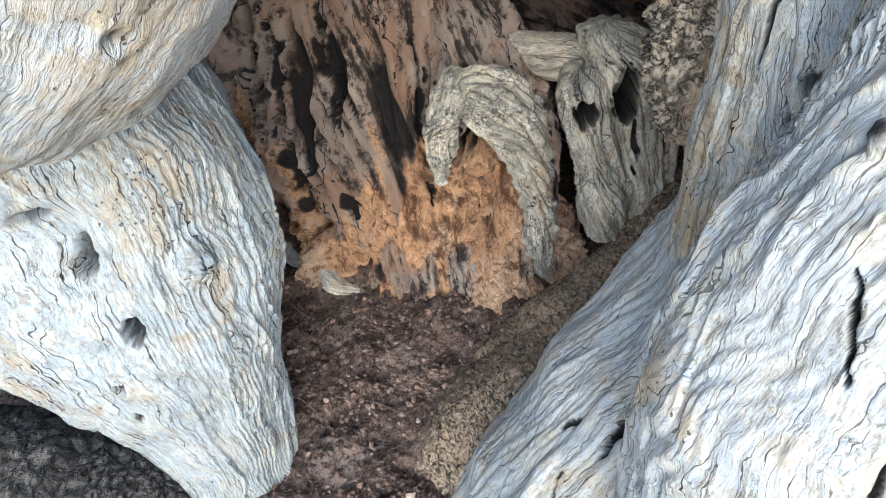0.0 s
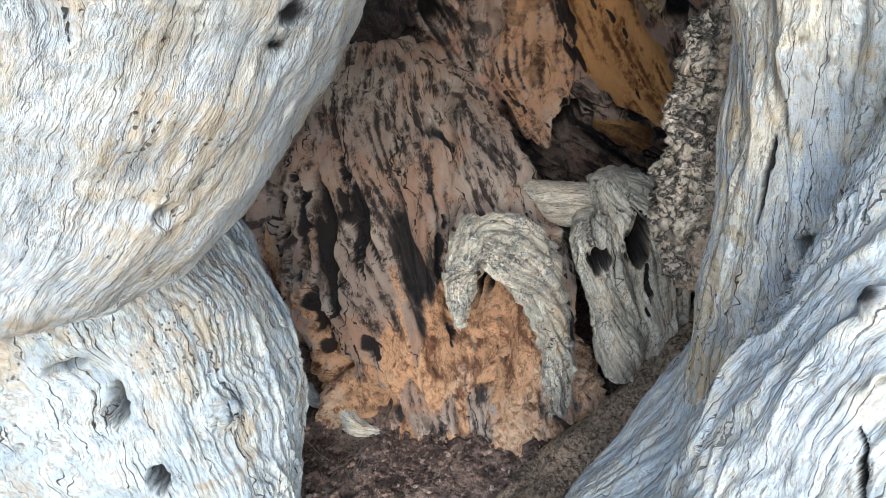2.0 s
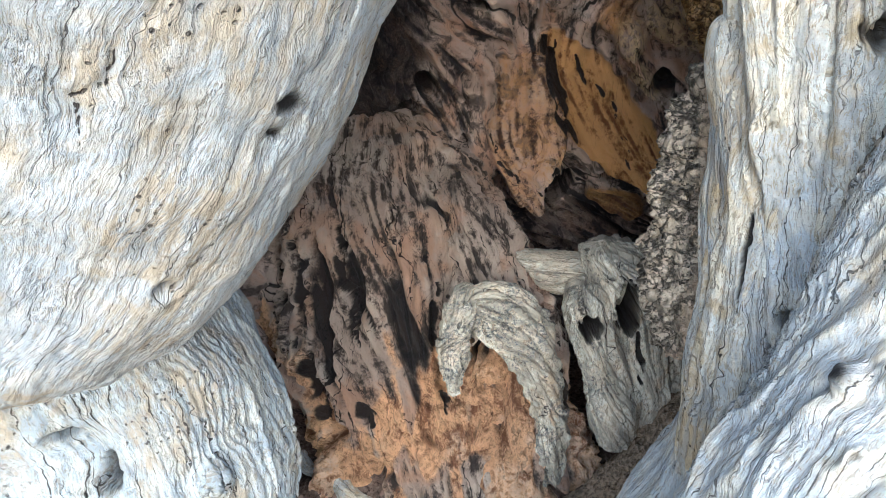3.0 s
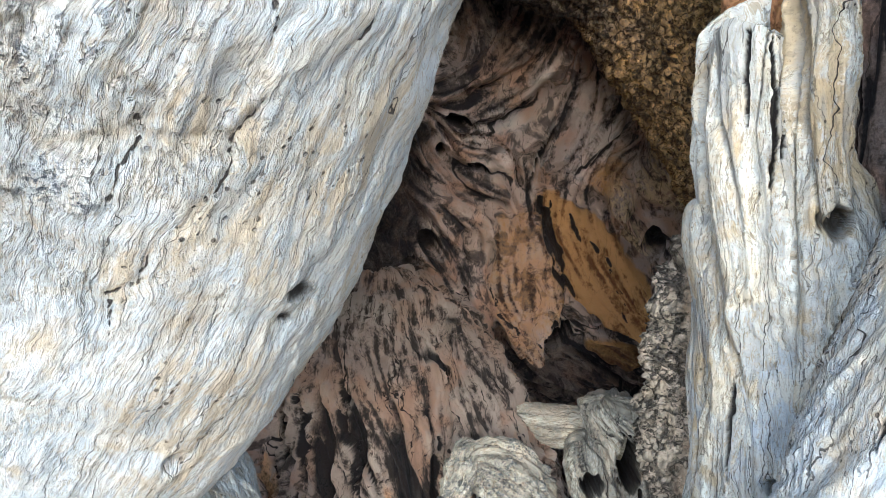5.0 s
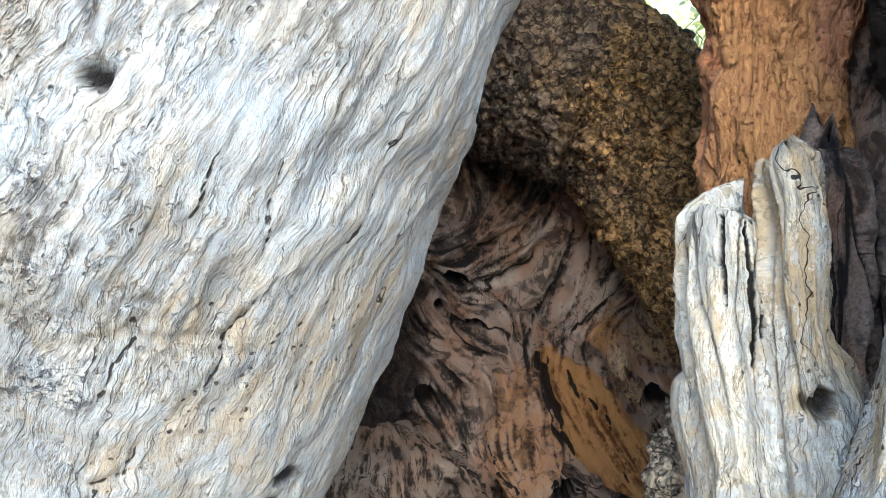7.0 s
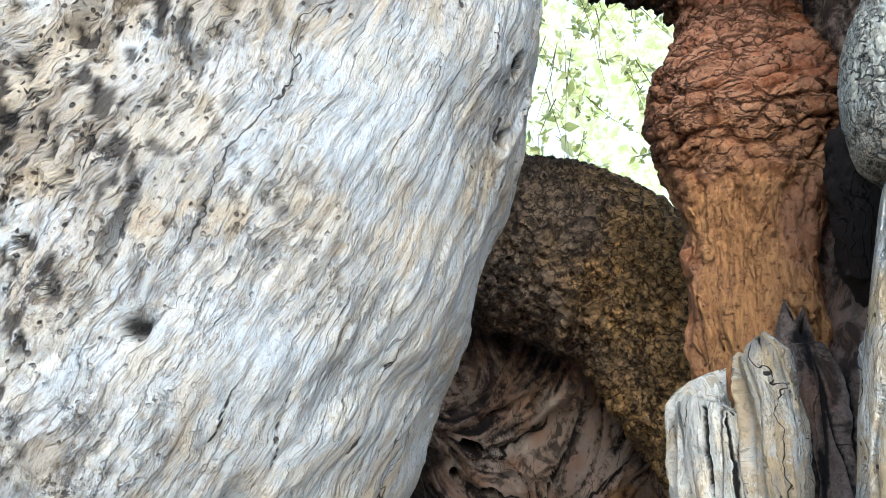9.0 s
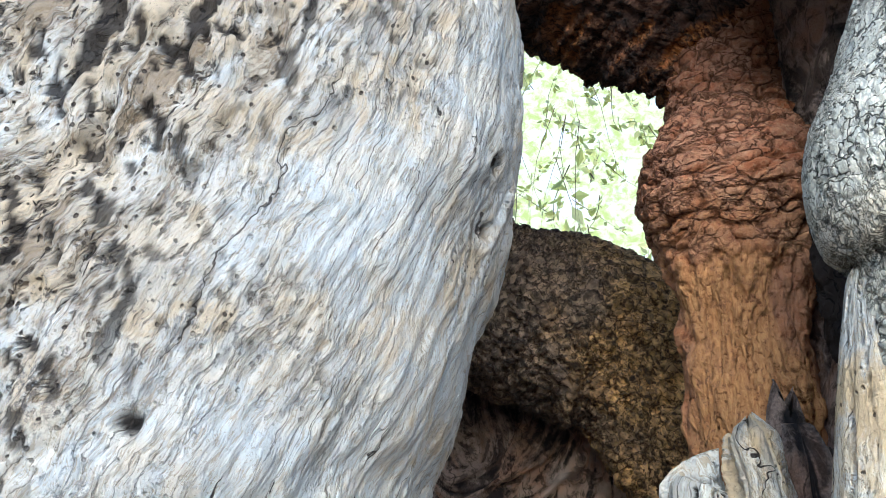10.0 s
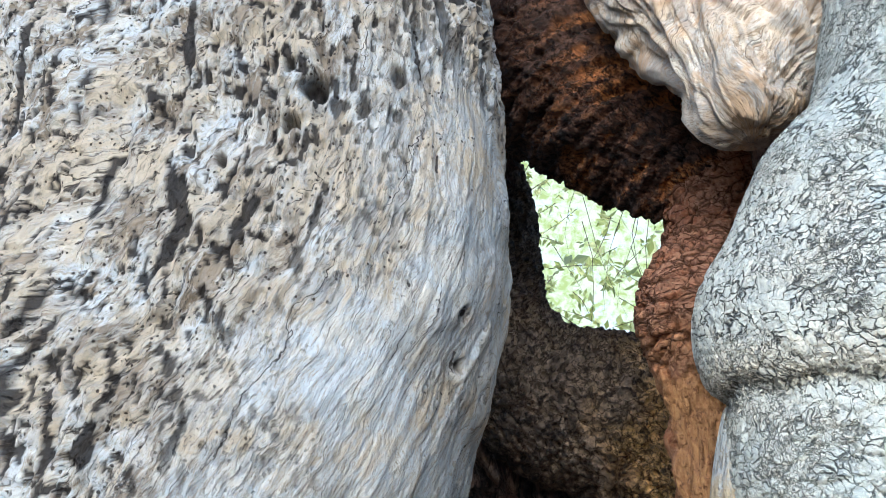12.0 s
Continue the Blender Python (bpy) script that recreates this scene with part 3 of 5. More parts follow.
def strands(sk, ang, freq, length, seed):
    """Noise drawn out along the direction ang (radians, from across to along the body): wood fibres that follow any flow. Mean 0, spread 1."""
    h, w = sk.s.shape
    x, y, z = sk.xyz(freq)
    field = perlin(x, y, z, seed) + 0.5 * perlin(2 * x + 9, 2 * y, 2 * z, seed + 1)
    du = np.linalg.norm(np.gradient(sk.p, axis=1), axis=-1) + 1e-5
    dv = np.linalg.norm(np.gradient(sk.p, axis=0), axis=-1) + 1e-5
    ds = 0.45 / freq
    n = int(np.clip(length / ds / 2, 3, 22))
    rows, cols = np.meshgrid(np.arange(h, dtype=float), np.arange(w, dtype=float), indexing="ij")
    total, weight = field.copy(), 1.0
    for sign in (1, -1):
        r, c = rows.copy(), cols.copy()
        pa, pb = sign * np.cos(ang), sign * np.sin(ang)
        for k in range(n):
            i = np.clip(r.astype(int), 0, h - 1)
            j = c.astype(int) % w if sk.closed else np.clip(c.astype(int), 0, w - 1)
            ca, sa = np.cos(ang[i, j]), np.sin(ang[i, j])
            turn = np.where(ca * pa + sa * pb < 0, -1.0, 1.0)
            pa, pb = ca * turn, sa * turn
            c, r = c + pa * ds / du[i, j], r + pb * ds / dv[i, j]
            r = np.clip(r, 0, h - 1.001)
            c = c % w if sk.closed else np.clip(c, 0, w - 1.001)
            i, j = r.astype(int), c.astype(int)
            fr, fc = r - i, c - j
            i1, j1 = np.minimum(i + 1, h - 1), (j + 1) % w if sk.closed else np.minimum(j + 1, w - 1)
            total += (field[i, j] * (1 - fc) + field[i, j1] * fc) * (1 - fr) + (field[i1, j] * (1 - fc) + field[i1, j1] * fc) * fr
        weight += n
    total -= total.mean()
    return total / (total.std() + 1e-9)


def flow_angle(sk, rows, wave=0.3, seed=3):
    """The direction of the grain, blended between rows of x, z and degrees, with a slow wander."""
    x, y, z = sk.xyz()
    a, b = 0.0, 0.0
    for px, pz, deg in rows:
        wt = 1.0 / ((x - px) ** 2 + (z - pz) ** 2 + 0.0015) ** 1.6
        a, b = a + wt * math.cos(2 * radians(deg)), b + wt * math.sin(2 * radians(deg))
    return 0.5 * np.arctan2(b, a) + wave * fbm(x * 7, y * 7, z * 7, 2, seed)


def blob(x, z, cx, cz, rx, rz, tilt=0.0, soft=0.35, wob=None):
    """1 inside a tilted oval, falling to 0 at its edge."""
    t = radians(tilt)
    u, v = (x - cx) * math.cos(t) + (z - cz) * math.sin(t), (z - cz) * math.cos(t) - (x - cx) * math.sin(t)
    q = np.hypot(u / rx, v / rz)
    return step(1.0, 1.0 - soft, q if wob is None else q + wob)


def left_trunk():
    sk = Skin([(-.80, 1.06, .84, .24, .10), (-.79, 1.03, .855, .33, .22), (-.74, .98, .95, .41, .29), (-.67, .94, 1.1, .46, .31), (-.62, .89, 1.28, .51, .36),
               (-.56, .80, 1.5, .545, .42), (-.50, .75, 1.7, .565, .42), (-.45, .70, 1.9, .582, .385), (-.42, .68, 2.12, .58, .36),
               (-.45, .68, 2.35, .595, .36), (-.5, .7, 2.6, .61, .37), (-.5, .75, 3.0, .6, .4), (-.5, .85, 3.4, .5, .38), (-.5, .9, 3.5, .05, .05)],
              660, 500, power=3.0, face=(235, 375, 0.88))
    grain(sk, 0.014, 0.0, 9.0, 1.4, 11)
    x, y, z = sk.xyz()
    lean = radians(90) - 0.26 * step(1.1, 1.35, z) * step(2.25, 1.95, z) + 0.38 * fbm(x * 6, y * 6, z * 6, 3, 12)
    l1, l2, l3 = strands(sk, lean, 19, .28, 411), strands(sk, lean, 50, .14, 414), strands(sk, lean, 110, .08, 417)
    rough = step(0.12, -0.22, x - (z - 1.55) * 0.42 + 0.12 + 0.12 * fbm(x * 5, y * 5, z * 5, 2, 31)) * step(1.25, 1.7, z)
    sk.keep_normals()
    n = 1.2 * l1 + .35 * l2
    sk.push(0.0018 * (1 + 2.5 * rough) * (np.floor(n) + (n - np.floor(n)) ** 5) / 3 + 0.0009 * (1 + 3 * rough) * (np.minimum(np.abs(l2), 1.3) - .6) + 0.0006 * (1 + 2 * rough) * l3)
    flake = fbm(x * 13, y * 13, z * 11, 3, 418)
    sk.push(0.006 * (np.floor(3 * flake) + (3 * flake - np.floor(3 * flake)) ** 8) / 3)
    sk.push(rough * (0.006 * fbm(x * 24, y * 24, z * 15, 3, 33) - 0.007 * step(0.35, 0.6, fbm(x * 60, y * 60, z * 36, 2, 34))))
    # shallow pits; the shade of deep holes is painted in
    holes = np.maximum(fbm(x * 85, y * 85, z * 50, 2, 39), .75 * step(1.0, 1.5, -l2)) + 0.2 * fbm(x * 9, y * 9, z * 7, 2, 40)
    sk.push(-0.004 * rough * step(0.5, 0.7, holes))
    sk.dirt_shade = np.maximum(sk.dirt_shade, 0.95 * rough * step(0.42, 0.58, holes))
    sk.pitted = rough
    sk.tint = 0.95 * rough * step(0.0, 0.5, fbm(x * 12, y * 12, z * 9, 3, 35)) + .25 * step(.2, .6, flake)
    sk.grain = 0.60 + 0.08 * l2 + 0.12 * l3
    sk.crack = np.maximum(0.89 * step(.07, .015, np.abs(l1)) * step(.05, .4, fbm(x * 6, y * 6, z * 5, 2, 419)), 0.85 * step(.045, .01, np.abs(l2)) * step(.1, .45, fbm(x * 10, y * 10, z * 8, 2, 420)))
    sk.A = sk.A - .24 * sk.S
    for k in ((-.312, .713, 1.079, .015, .014), (-.172, .391, 1.503, .006, .004), (-.04, .333, 1.70, .006, .008),
              (-.023, .363, 1.676, .005, .008), (-.022, .321, 2.16, .024, .04), (.118, .544, 1.915, .012, .010), (.103, .587, 1.848, .011, .010)):
        sk.knot(*k)
    sk.groove([(-.274, .436, 1.427), (-.26, .448, 1.432), (-.21, .459, 1.433), (-.159, .489, 1.435)], .005, .005, 0.2)
    for pts, w, d in (([(-.216, .525, 1.356), (-.191, .516, 1.378), (-.17, .512, 1.409), (-.157, .495, 1.433), (-.122, .488, 1.475)], .004, .008),
                      ([(-.125, .469, 1.493), (-.111, .451, 1.533), (-.094, .43, 1.585)], .004, .004),
                      ([(-.262, .487, 1.372), (-.226, .461, 1.418), (-.209, .443, 1.444)], .004, .006),
                      ([(-.065, .522, 1.495), (-.051, .528, 1.519), (-.027, .527, 1.56)], .004, .005),
                      ([(-.162, .419, 1.511), (-.146, .41, 1.544), (-.129, .403, 1.576)], .004, .003),
                      ([(-.263, .329, 1.696), (-.246, .334, 1.73), (-.232, .326, 1.772), (-.225, .325, 1.802)], .005, .008),
                      ([(-.184, .336, 1.852), (-.177, .336, 1.89), (-.159, .335, 1.928)], .006, .01),
                      ([(-.275, .325, 1.729), (-.278, .319, 1.766), (-.298, .325, 1.831)], .006, .009),
                      ([(-.21, .327, 2.366), (-.204, .34, 2.256), (-.191, .341, 2.136)], .006, .012),
                      ([(-.27, .334, 2.2), (-.262, .331, 2.109)], .006, .012), ([(-.279, .323, 2.051), (-.283, .327, 1.965)], .006, .01),
                      ([(.12, .54, 1.929), (.117, .553, 1.9)], .009, .008), ([(.103, .565, 1.865), (.098, .58, 1.829)], .009, .008),
                      ([(.059, .429, 1.94), (.066, .439, 1.92)], .005, .006),
                      ([(-.235, .517, 1.347), (-.259, .539, 1.309), (-.286, .532, 1.288), (-.303, .564, 1.247)], .004, .007),
                      ([(.047, .432, 2.384), (.062, .441, 2.31), (.073, .444, 2.268)], .012, .02), ([(.094, .458, 2.151), (.102, .457, 2.082)], .012, .02)):
        sk.groove(pts, 0.0028 if w < .008 else 0.005, 0.5 * d, 0.9, 0.5, 0.06, True)
    for at, r in (((-.267, .395, 1.488), .022), ((-.268, .419, 1.446), .02), ((-.289, .454, 1.403), .03), ((-.27, .47, 1.384), .016), ((-.25, .371, 1.55), .02), ((-.195, .33, 1.60), .02), ((-.24, .34, 1.57), .02), ((-.28, .335, 1.64), .03), ((-.33, .34, 1.52), .04)):
        sk.lichen = np.maximum(sk.lichen, np.exp(-((sk.p - at) ** 2).sum(-1) / (r * r)))
    sk.sink((-.071, .358, 2.235), (.026, .05, .03), .035, (-.2, 1, 0), .6, 1.0)
    for at, rad in (((.0, .38, 2.20), (.012, .05, .028)), ((-.12, .35, 2.27), (.014, .05, .02)), ((.035, .42, 2.27), (.014, .05, .03)), ((-.20, .33, 2.10), (.010, .05, .012))):
        sk.sink(at, rad, .018, (-.2, 1, 0), .7, .85)
    sk.sink((-.147, .664, 1.278), (.013, .03, .014), .014, (-.6, .8, 0), .6, 1.0)
    sk.sink((-.155, .668, 1.235), (.008, .03, .008), .010, (-.6, .8, 0), .6, 1.0)
    sk.sink((-.195, .328, 1.614), (.012, .03, .011), .02, (0, 1, 0), .5, 1.0)
    sk.sink((-.109, .351, 2.166), (.014, .05, .02), .03, (-.2, 1, 0), .5, .7)
    # wear down one jagged ledge
    ledge = np.exp(-((sk.p - (-.222, .35, 1.65)) ** 2).sum(-1) / 0.045**2)[..., None]
    for _ in range(12):
        q = sk.p
        mean = (np.roll(q, 1, 0) + np.roll(q, -1, 0) + np.roll(q, 1, 1) + np.roll(q, -1, 1)) / 4
        sk.p = q + ledge * (mean - q)
    sk.mesh("trunk", SILVER, tree, "silvery white weathered wood with long cracks and knots")


def left_root():
    sk = Skin([(-.95, 1.45, 1.15, .30, .25), (-.80, 1.3, .92, .31, .26), (-.685, 1.2, .76, .31, .27), (-.60, 1.15, .5, .30, .25), (-.53, 1.14, .3, .225, .2), (-.46, 1.12, .12, .14, .12), (-.44, 1.12, -.06, .12, .1)],
              360, 370, power=2.4, face=(190, 380, 0.85))
    grain(sk, 0.02, 0.008, 13.0, 1.6, 21, 0.002)
    ridges(sk, 62.0, 0.006, 23)
    ridges(sk, 120.0, 0.003, 25)
    sk.sink((-.575, .95, .70), (.075, .14, .06), .035, (.1, 1, -.1), .9)
    sk.sink((-.535, .94, .675), (.02, .10, .035), .06, (.2, 1, 0), .5, .9)
    sk.sink((-.60, .95, .735), (.03, .10, .012), .03, (0, 1, 0), .6, .6)
    sk.knot(-.588, .95, .655, .014, .016)
    sk.sink((-.482, .926, .543), (.017, .06, .027), .12, (0, 1, 0), .25, 1.0)
    sk.sink((-.523, .913, .43), (.008, .05, .012), .05, (0, 1, 0), .3, 1.0)
    sk.sink((-.518, .935, .351), (.008, .05, .011), .05, (0, 1, 0), .3, 1.0)
    sk.knot(-.388, 1.003, .618, .03, .02, 0.3, 0.2)
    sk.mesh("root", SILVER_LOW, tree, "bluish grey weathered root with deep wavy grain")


def weathered(sk, ang, seed, swell=0.003, ledges=0.004):
    """Fine fibres, small ledges and checks of bleached wood along the directions ang."""
    x, y, z = sk.xyz()
    l1, l2, l3 = strands(sk, ang, 24, .4, seed), strands(sk, ang, 58, .25, seed + 3), strands(sk, ang, 115, .12, seed + 6)
    sk.keep_normals()
    sk.push(swell * (np.minimum(np.abs(l1), 1.3) - .6) + 0.0022 * (np.minimum(np.abs(l2), 1.3) - .6) + 0.001 * l3)
    n = 1.1 * l1 + .5 * l2
    sk.push(ledges * (np.floor(n) + (n - np.floor(n)) ** 5) / 3)
    sk.grain = 0.56 + 0.08 * l2 + 0.11 * l3
    sk.crack = np.maximum(0.88 * step(.09, .02, np.abs(l1)) * step(.15, .5, fbm(x * 7, y * 7, z * 5, 2, seed + 9)), 0.84 * step(.05, .01, np.abs(l2)) * step(.2, .5, fbm(x * 11, y * 11, z * 8, 2, seed + 10)))


def buttress():
    sk = Skin([(.36, .95, -.06, .42, .42), (.42, .93, .06, .42, .42), (.51, .92, .25, .42, .38), (.60, .92, .45, .42, .34), (.68, .93, .62, .38, .31), (.73, .93, .8, .375, .3), (.72, .93, 1.0, .365, .26), (.69, .96, 1.2, .33, .19), (.66, 1.0, 1.36, .28, .12), (.64, 1.05, 1.45, .2, .05)],
              330, 330, power=2.2, face=(150, 290, 0.88))
    grain(sk, 0.020, 0.0, 12.0, 1.6, 41)
    x, y, z = sk.xyz()
    weathered(sk, radians(90) + 0.45 * fbm(x * 5, y * 5, z * 3.5, 3, 44), 141)
    for pts, w, d in (([(.365, .80, .98), (.37, .79, .94), (.372, .81, .90)], .006, .03), ([(.369, .933, .784), (.366, .882, .755)], .007, .02),
                      ([(.316, .892, .608), (.323, .83, .601), (.308, .816, .571), (.292, .799, .544), (.293, .764, .54)], .014, .04), ([(.216, .822, .465), (.188, .837, .426)], .006, .015),
                      ([(.34, .80, .70), (.32, .78, .62), (.29, .77, .52), (.26, .76, .42)], .018, .04), ([(.12, .75, .42), (.10, .74, .36), (.07, .73, .30)], .005, .012)):
        sk.groove(pts, w, d, 1.0, 0.25, 0.1, False)
    sk.sink((.385, .72, 1.00), (.05, .1, .025), .05, (.5, .8, 0), .6, .35)
    for k in ((.375, .849, .916, .013, .016), (.367, .795, .701, .02, .016), (.36, .85, .66, .015, .02)):
        sk.knot(*k)
    sk.tint = .6 * step(.5, .8, z) * step(-.1, .4, fbm(x * 7, y * 7, z * 4, 3, 145))
    sk.mesh("buttress", SILVER_RIGHT, tree, "bleached pale buttress root, cream and cracked")
    # the nearer root laps over it along one long dark crack
    sk = Skin([(.50, .62, -.06, .34, .22), (.53, .62, .3, .33, .2), (.565, .62, .55, .325, .19), (.58, .62, .75, .33, .18), (.605, .61, .9, .33, .17), (.645, .61, 1.0, .325, .165), (.69, .61, 1.1, .335, .16), (.74, .61, 1.22, .35, .15), (.79, .60, 1.35, .36, .14), (.82, .58, 1.5, .36, .13), (.83, .56, 1.65, .355, .12), (.83, .56, 1.70, .3, .08), (.83, .56, 1.71, .03, .03)],
              420, 400, power=2.6, face=(150, 275, 0.92))
    grain(sk, 0.022, 0.0, 12.0, 1.6, 241)
    x, y, z = sk.xyz()
    ang = radians(72) + 0.3 * fbm(x * 5, y * 5, z * 3.5, 2, 244) + 0.55 * step(1.1, .95, z) * np.sin(z * 46 + sk.A * 18 + 3 * fbm(x * 4, y * 4, z * 4, 2, 247))
    weathered(sk, ang, 341, 0.004, 0.005)
    for pts, w in (([(.33, .50, .95), (.335, .49, .90), (.34, .48, .85)], .005), ([(.40, .46, .82), (.39, .46, .77), (.38, .46, .72)], .005), ([(.44, .56, 1.36), (.45, .55, 1.45), (.46, .54, 1.55)], .007), ([(.385, .55, 1.15), (.40, .54, 1.22), (.42, .53, 1.30)], .006)):
        sk.groove(pts, w, .02, 1.0, 0.3, 0.1)
    for k in ((.345, .55, 1.05, .014, -.016), (.42, .46, .93, .014, .02), (.335, .5, 1.0, .008, .015)):
        sk.knot(*k)
    sk.mesh("front_root", SILVER_RIGHT, tree, "bluish white weathered root with stepped wavy grain")


def posts():
    """Splintered standing wood over the buttress: a broad stump, and a taller slab beside it."""
    for rings, seed, top in (([(.455, .95, .62, .10, .10), (.45, .93, .8, .11, .11), (.45, .92, 1.0, .10, .10), (.445, .92, 1.2, .095, .10), (.435, .925, 1.4, .085, .085), (.433, .93, 1.52, .083, .08), (.435, .935, 1.56, .075, .07), (.435, .935, 1.55, .01, .01)], 5, 0.028),
                             ([(.48, .86, 1.05, .06, .10), (.468, .855, 1.3, .047, .08), (.452, .85, 1.42, .032, .06), (.452, .85, 1.54, .027, .055), (.452, .855, 1.60, .026, .05), (.453, .858, 1.62, .023, .045), (.453, .86, 1.622, .004, .01)], 9, 0.014)):
        sk = Skin(rings, 320, 250, power=2.8, face=(140, 340, 0.88))
        x, y, z = sk.xyz()
        ang = radians(90) + 0.16 * fbm(x * 6, y * 6, z * 5, 2, seed) + 0.7 * step(1.42, 1.22, z) * step(.9, 1.15, z) * fbm(x * 7, y * 7, z * 7, 2, seed + 40)
        l1, l2, l3 = strands(sk, ang, 26, .6, seed), strands(sk, ang, 60, .35, seed + 3), strands(sk, ang, 120, .15, seed + 6)
        sk.keep_normals()
        deep = 0.45 + 0.55 * step(1.28, 1.42, z)
        sk.push(deep * (0.020 * (np.minimum(np.abs(l1), 1.2) - .6) + 0.008 * (np.minimum(np.abs(l2), 1.3) - .6)) + 0.0012 * l3)
        sk.p[..., 2] += top * step(.82, 1.0, sk.s) * np.clip(1.2 * l1 + .5 * l2, -2, 1.5)
        sk.grain = 0.5 + 0.12 * l2 + 0.14 * l3
        sk.crack = 0.88 * step(.16, .04, np.abs(l1)) * step(1.1, 1.42, z + .2 * fbm(x * 20, y * 20, 0 * z, 2, seed + 9))
        # creases between splinters carry painted shade
        sk.dirt_shade = 0.7 * step(.14, .03, np.abs(l1)) * step(1.3, 1.45, z)
        if seed == 5:
            sk.knot(.366, .82, 1.213, .018, .014, .5, .3)
            for pts in ([(.405, .835, 1.40), (.413, .84, 1.48), (.415, .84, 1.56)], [(.372, .84, 1.44), (.37, .845, 1.50), (.37, .85, 1.56)], [(.388, .83, 1.36), (.392, .835, 1.46), (.395, .84, 1.55)], [(.36, .84, .98), (.357, .845, 1.06), (.362, .84, 1.15)]):
                sk.groove(pts, .005, .02)
        else:
            sk.sink((.455, .785, 1.325), (.02, .08, .024), .04, (.2, 1, 0), .6, .95)
            sk.crack *= .5
            sk.tint = .9 * step(1.36, 1.42, z)
        sk.mesh("splintered_post", POSTWOOD, tree, "splintered pale post of standing dead wood")
    lobe = Skin([(.37, .97, 1.20, .02, .03), (.365, .965, 1.25, .026, .04), (.36, .96, 1.29, .028, .04), (.36, .965, 1.325, .022, .03), (.365, .97, 1.34, .008, .012)], 90, 90)
    grain(lobe, 0.006, 0.004, 30.0, 4.0, 15, 0.002)
    lobe.grain = 0.5 + 0.15 * fbm(lobe.A * 60, lobe.S * 30, 0 * lobe.A, 3, 4)
    lobe.mesh("pale_lobe", POSTWOOD, tree, "rounded pale lobe of wood beside the post")


def slabs():
    """Dark ragged fluted wood standing between the column and the bark trunk."""
    for x, y, top, rx, ry, seed in ((.525, .90, 1.66, .03, .06, 31), (.578, .91, 1.60, .03, .06, 37), (.70, 1.0, 1.95, .05, .09, 41)):
        sk = Skin([(x, y + .03, .9, rx, ry), (x, y, 1.3, rx, ry), (x, y, top - .1, rx * .9, ry * .9), (x, y, top - .02, rx * .5, ry * .6), (x, y, top, rx * .1, ry * .1)], 220, 140, power=2.4, face=(150, 330, .88))
        x_, y_, z_ = sk.xyz()
        ang = radians(90) + 0.15 * fbm(x_ * 6, y_ * 6, z_ * 5, 2, seed)
        l1, l2 = strands(sk, ang, 34, .5, seed), strands(sk, ang, 85, .2, seed + 4)
        sk.push(0.022 * (np.minimum(np.abs(l1), 1.2) - .6) + 0.006 * l2)
        sk.p[..., 2] += 0.04 * step(.7, 1.0, sk.s) * l1
        # dark base tone, deepened in the creases by painted shade
        sk.grain, sk.dirt_shade, sk.pitted = 0.5 + 0.2 * l2, 0.5 + 0.45 * step(.3, .05, np.abs(l1)), .35 * step(.8, 1.2, np.abs(l1))
        sk.mesh("fluted_slab", HOLLOW, tree, "ragged fluted slab of dark decayed wood")


def bark_trunk():
    sk = Skin([(.85, .62, 1.30, .31, .19), (.80, .55, 1.45, .31, .19), (.765, .50, 1.6, .295, .185), (.745, .485, 1.68, .28, .17), (.735, .48, 1.75, .265, .165), (.71, .475, 1.80, .265, .172), (.715, .475, 1.88, .27, .175), (.76, .5, 1.98, .275, .175), (.82, .53, 2.12, .27, .18), (.92, .56, 2.26, .26, .2), (1.0, .65, 2.6, .26, .24), (1.05, .8, 3.1, .24, .24), (1.05, .8, 3.2, .03, .03)],
              440, 360, power=2.3, face=(140, 290, 0.88))
    grain(sk, 0.010, 0.0, 16.0, 2.0, 51)
    x, y, z = sk.xyz()
    low = step(1.80, 1.72, z + .02 * fbm(x * 12, y * 12, z * 12, 2, 54))
    sk.plates(50.0, 62.0, 0.0036, 0.10, 52, 1 - low, 1.5)
    sk.plates(24.0, 46.0, 0.006, 0.08, 56, low, 0.7)
    sk.push(-0.010 * np.exp(-(((z - 1.765 + .012 * fbm(x * 14, y * 14, 0 * z, 2, 57)) / .012) ** 2)))
    sk.dirt_shade *= 0.3
    sk.pitted = 1 - 0.25 * low
    sk.tint = np.maximum(0.4 * step(0.0, 0.5, fbm(x * 6, y * 6, z * 9, 2, 53)), .8 * np.exp(-(((z - 1.79) / .04) ** 2)))
    sk.mesh("bark_trunk", GREY_BARK, tree, "grey bark in small cracked plates")


